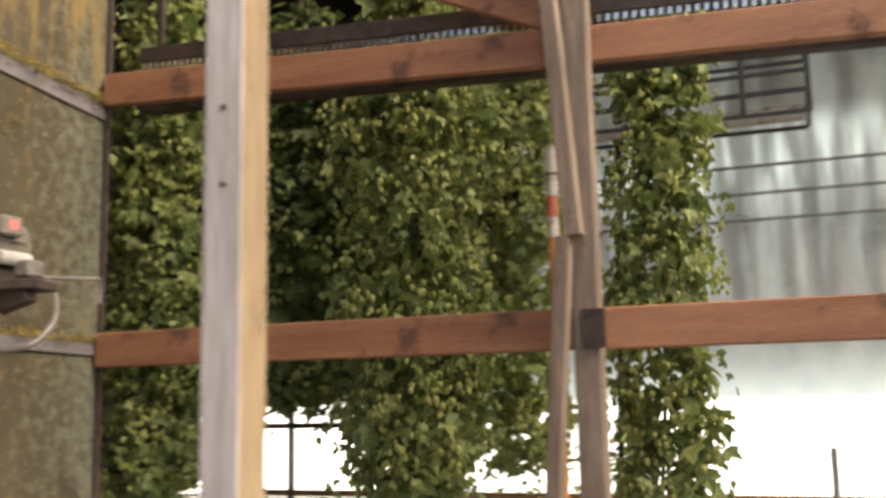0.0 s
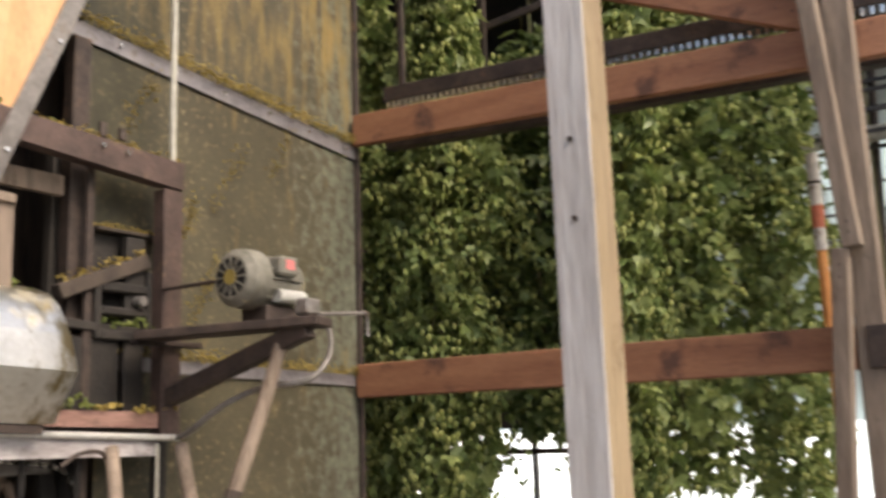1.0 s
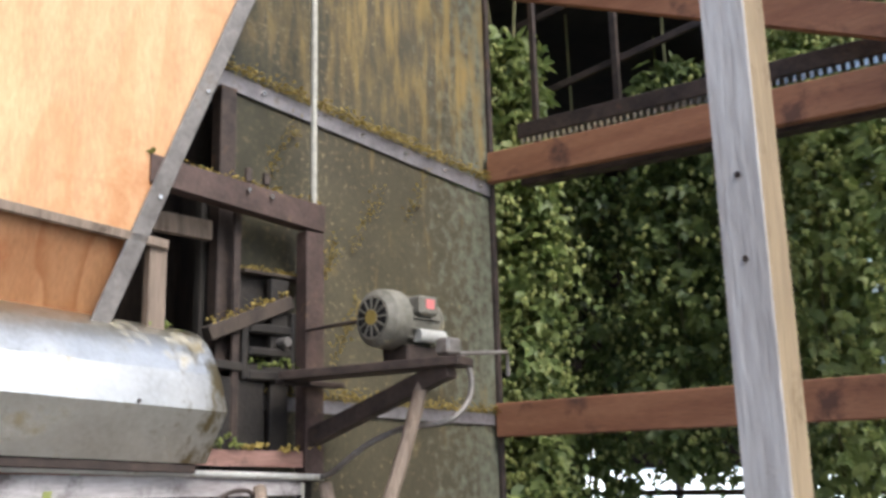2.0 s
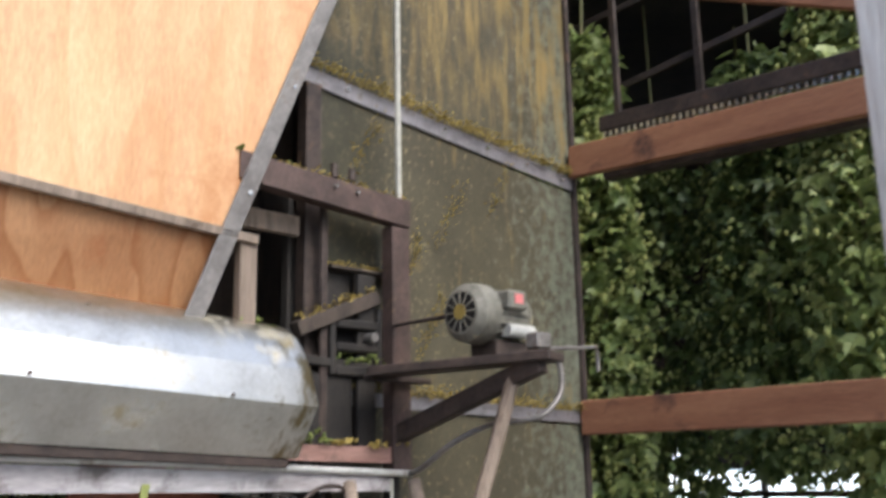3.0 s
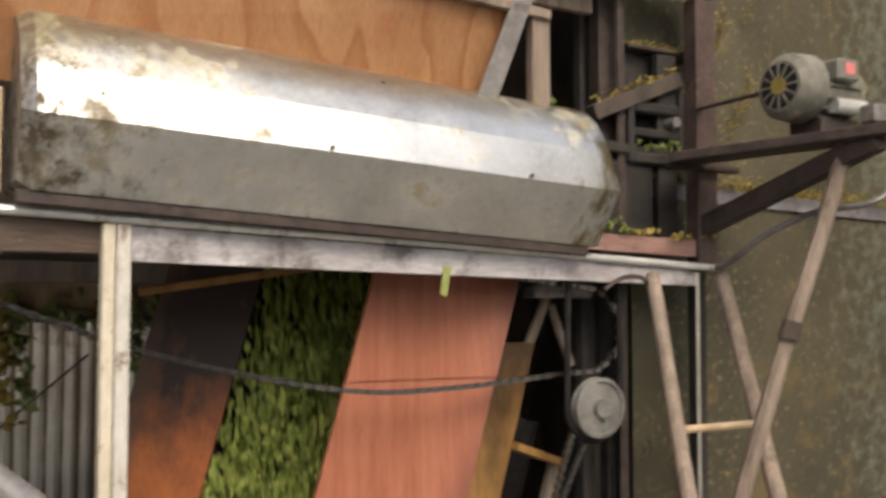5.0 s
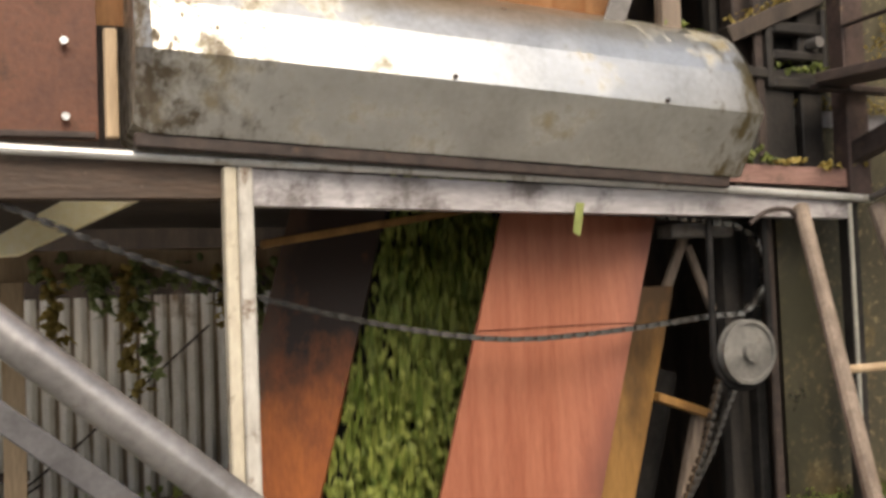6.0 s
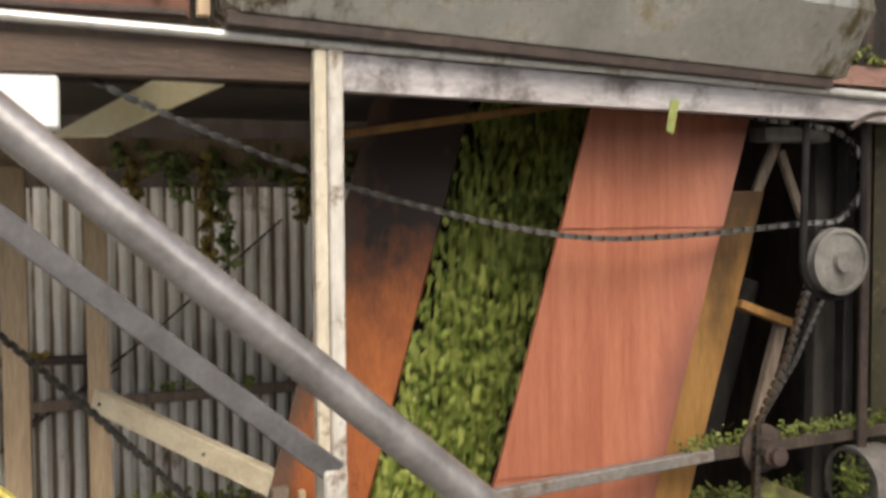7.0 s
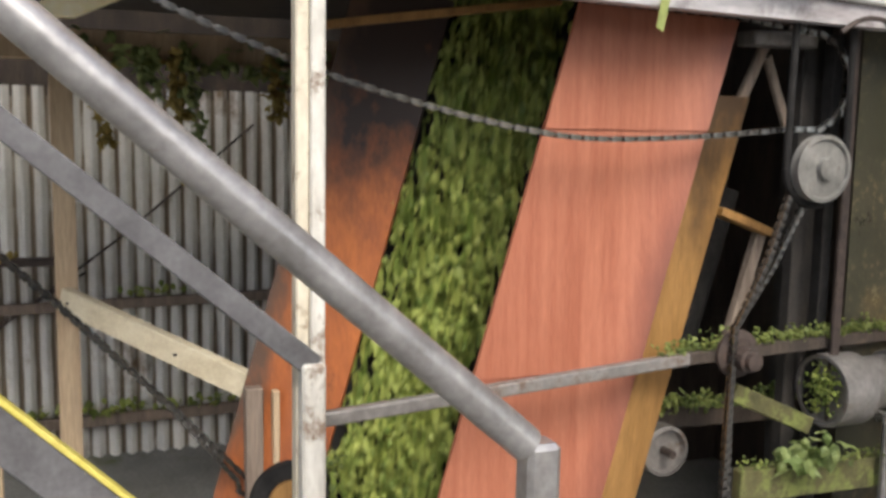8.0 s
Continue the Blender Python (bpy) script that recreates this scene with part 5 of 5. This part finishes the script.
# the hops that slide down the chute, in mats
def hop_mat(seed):
    r = random.Random(seed)
    t = thing("hop_mat", (0, 0, 0), "mat of loose green hops and leaves sliding down the belt", "hops", "sliding hop mats")
    v, f = [], []
    for _ in range(1150):
        z = r.uniform(-0.2, 0.2)
        wid = r.betavariate(1.6, 1.1)
        y = -0.02 + 0.37 * wid
        p = (0.01 + abs(r.gauss(0, 0.03)), y + z * TILT, z)
        if r.random() < 0.55:
            i = len(v)
            leaf_mesh(r, v, f, (0, 0, 0), r.uniform(0.03, 0.085), -1.35)
            for q in range(i, len(v)):
                v[q] = Vector((v[q].x * 0.4, v[q].y * 0.3, v[q].z * 1.2)) + Vector(p)
        else:
            cone_mesh(r, v, f, p, r.uniform(0.015, 0.032))
    tagged(raw("hop_layer", v, f, FLOW, t, "green leaves and cones"), kind="stuff")
    return t
MATS = [hop_mat(60 + i) for i in range(7)]
solo("scrap_leaf", sheet(((-0.002, -0.012, 0), (0, 0.014, -0.006), (0.004, 0.018, 0.03), (-0.002, -0.008, 0.034)), 0.003), CONE, "single pale hop scrap sliding down the red board", "leaf")
SCRAP = bpy.data.objects["scrap_leaf"]


# drive chains in single links
def link_mesh(name, pitch):
    bm = bmesh.new()
    for s in (-1, 1):
        bar((s * 0.008, -pitch * 0.36, 0), (s * 0.008, pitch * 0.36, 0), 0.004, 0.014, (0, 0, 1), 0, bm)
    bar((0, -pitch * 0.55, 0), (0, pitch * 0.55, 0), 0.005, 0.007, (0, 0, 1), 0, bm)
    me = bpy.data.meshes.new(name)
    bm.to_mesh(me)
    bm.free()
    me.materials.append(CHAIN)
    return me
CHAIN = surface("oily chain steel", (0.15, 0.142, 0.135), (0.30, 0.285, 0.27), 20, 0.2, 0.95, bump=0.05)
def chain(base, loop, pitch, label):
    """A closed chain along loop, in links that can be moved along it."""
    t = thing("drive_chain", base, label, "chain", "drive chains")
    pts = [Vector(p) for p in loop] + [Vector(loop[0])]
    run = [0.0]
    for a, b in zip(pts, pts[1:]):
        run.append(run[-1] + (b - a).length)
    n = int(run[-1] / pitch)
    me = link_mesh("link", run[-1] / n)
    links = []
    for i in range(n):
        o = new("link", me)
        o.parent = t
        links.append(o)
    def at(s):
        s %= run[-1]
        k = max(i for i in range(len(pts) - 1) if run[i] <= s)
        f = (s - run[k]) / (run[k + 1] - run[k])
        d = pts[k + 1] - pts[k]
        ang = math.degrees(math.atan2(d.z, d.y))
        p = pts[k].lerp(pts[k + 1], f) - Vector(base)
        return pose(p.x, p.y, p.z, ang)
    return links, at, run[-1]
def arc(cx, cy, cz, r, a0, a1, n=5):
    return [(cx, cy + r * math.cos(radians(a0 + (a1 - a0) * k / n)), cz + r * math.sin(radians(a0 + (a1 - a0) * k / n))) for k in range(n + 1)]
SAG = smoothline([(-2.05, 0.56, 1.80), (-2.05, 0.673, 1.752), (-2.05, 0.979, 1.619), (-2.05, 1.327, 1.501), (-2.05, 1.766, 1.411), (-2.05, 2.092, 1.405), (-2.05, 2.49, 1.433)], 4)
LOOP_ONE = [tuple(p) for p in SAG] + arc(-2.05, 2.56, 1.56, 0.13, -75, 80) + [(-2.05, 2.3, 1.72), (-2.05, 1.3, 1.755), (-2.05, 0.62, 1.81)]
LOOP_TWO = arc(-2.03, 2.53, 1.28, 0.03, -20, 160) + [(-2.015, 2.415, 1.08), (-2.005, 2.312, 0.90), (-2.0, 2.305, 0.80), (-2.0, 2.295, 0.35)] + arc(-2.01, 2.31, 0.30, 0.015, 180, 360) + [(-2.025, 2.325, 0.62), (-2.025, 2.325, 0.90), (-2.03, 2.445, 1.06)]
CHAIN_ONE = chain((-2.05, 1.5, 1.4), LOOP_ONE, 0.038, "oily slack drive chain sagging across the chute")
LOOP_THREE = [(-2.6, 0.20, 1.40), (-2.6, 0.42, 1.17), (-2.6, 0.639, 0.952), (-2.6, 0.916, 0.655), (-2.6, 1.10, 0.42)] + arc(-2.61, 1.12, 0.40, 0.02, 225, 405) + [(-2.615, 0.92, 0.657), (-2.615, 0.642, 0.954), (-2.615, 0.423, 1.172), (-2.615, 0.203, 1.402)]
CHAIN_THREE = chain((-2.6, 0.6, 0.4), LOOP_THREE, 0.034, "dark drive chain slanting down to the foot pulley")
CHAIN_TWO = chain((-2.05, 2.4, 0.3), LOOP_TWO, 0.026, "oily drive chain running down from the pulley")


# what moves
def mat_place(s):
    """Where a mat is on its way round the belt: down the front, back up behind."""
    top, low = 2.0, 0.25
    s %= 7.0
    if s < 5:
        z, x = top - (top - low) * s / 5, -2.545
    else:
        q = (s - 5) / 2
        z = low + (top - low) * min(1, max(0, (q - 0.15) / 0.7))
        x = -2.545 - 0.28 * min(1, q / 0.15, (1 - q) / 0.15)
    return pose(x, chute_y(1.70, z), z)


def motions():
    step = [k * 0.1 for k in range(81)]
    for i, m in enumerate(MATS):
        walk(m, [(t, mat_place(i + t * 3.6)) for t in step])
    for links, at, length in (CHAIN_ONE, CHAIN_TWO, CHAIN_THREE):
        for i, o in enumerate(links):
            walk(o, [(t, at(i / len(links) * length + 0.33 * t)) for t in [k * 0.125 for k in range(65)]])
    wheel = next(o for o in pl.children if o.name.startswith("wheel"))
    walk(wheel, [(k * 0.2, Matrix.Translation((0, 0, 0)) @ pose(0, 0, 0, -40 * k)) for k in range(41)])
    # bines carried to the left, then swinging back a little
    walk(b_one, [(t, pose(x, 4.85, 0.95, 0, r)) for t, x, r in ((0, -0.87, 2), (0.25, -1.17, 2.5), (0.5, -1.50, 3), (0.75, -1.84, 3), (1.0, -2.15, 3), (1.5, -2.45, 1), (2.2, -2.62, 0), (2.8, -2.64, -1), (3.5, -2.60, 0), (5.0, -2.62, 0), (8.0, -2.62, 0))])
    walk(b_two, [(t, pose(x, 4.85, 0.85, 0, r)) for t, x, r in ((0, 0.27, 2), (0.25, -0.04, 2.5), (0.5, -0.38, 3), (0.75, -0.75, 3), (1.0, -1.12, 3), (1.25, -1.55, 3), (1.5, -1.98, 3), (1.8, -2.28, 1.5), (2.2, -2.38, -0.5), (2.8, -2.36, -1.5), (3.4, -2.22, -1.5), (4.1, -2.12, -0.5), (5.0, -2.12, 0), (8.0, -2.12, 0))])
    walk(b_three, [(t, pose(x, 4.85, 0.8, 0, r)) for t, x, r in ((0, 2.0, 2), (0.5, 1.4, 2.5), (1.0, 0.82, 3), (1.5, 0.25, 3), (2.0, -0.33, 3), (2.4, -0.78, 2), (2.8, -0.98, 0), (3.4, -1.0, -0.5), (5.0, -0.99, 0), (8.0, -0.99, 0))])
    walk(b_left, [(t, pose(x, 4.85, 0.75, 0, r)) for t, x, r in ((0, -2.28, 0), (0.7, -2.45, 0.5), (1.5, -2.72, 1), (2.5, -2.78, 0), (5, -2.78, 0), (8, -2.78, 0))])
    walk(SCRAP, [(t, pose(-2.145, y, z, 0, 0, 0)) for t, y, z in ((0, 2.2, 1.78), (6.3, 2.2, 1.76), (6.5, 2.218, 1.60), (6.7, 2.26, 1.39), (7.0, 2.184, 1.13), (7.2, 2.129, 0.89), (7.5, 2.05, 0.5), (7.9, 1.9, 0.02), (8.0, 1.9, 0.01))])


motions()
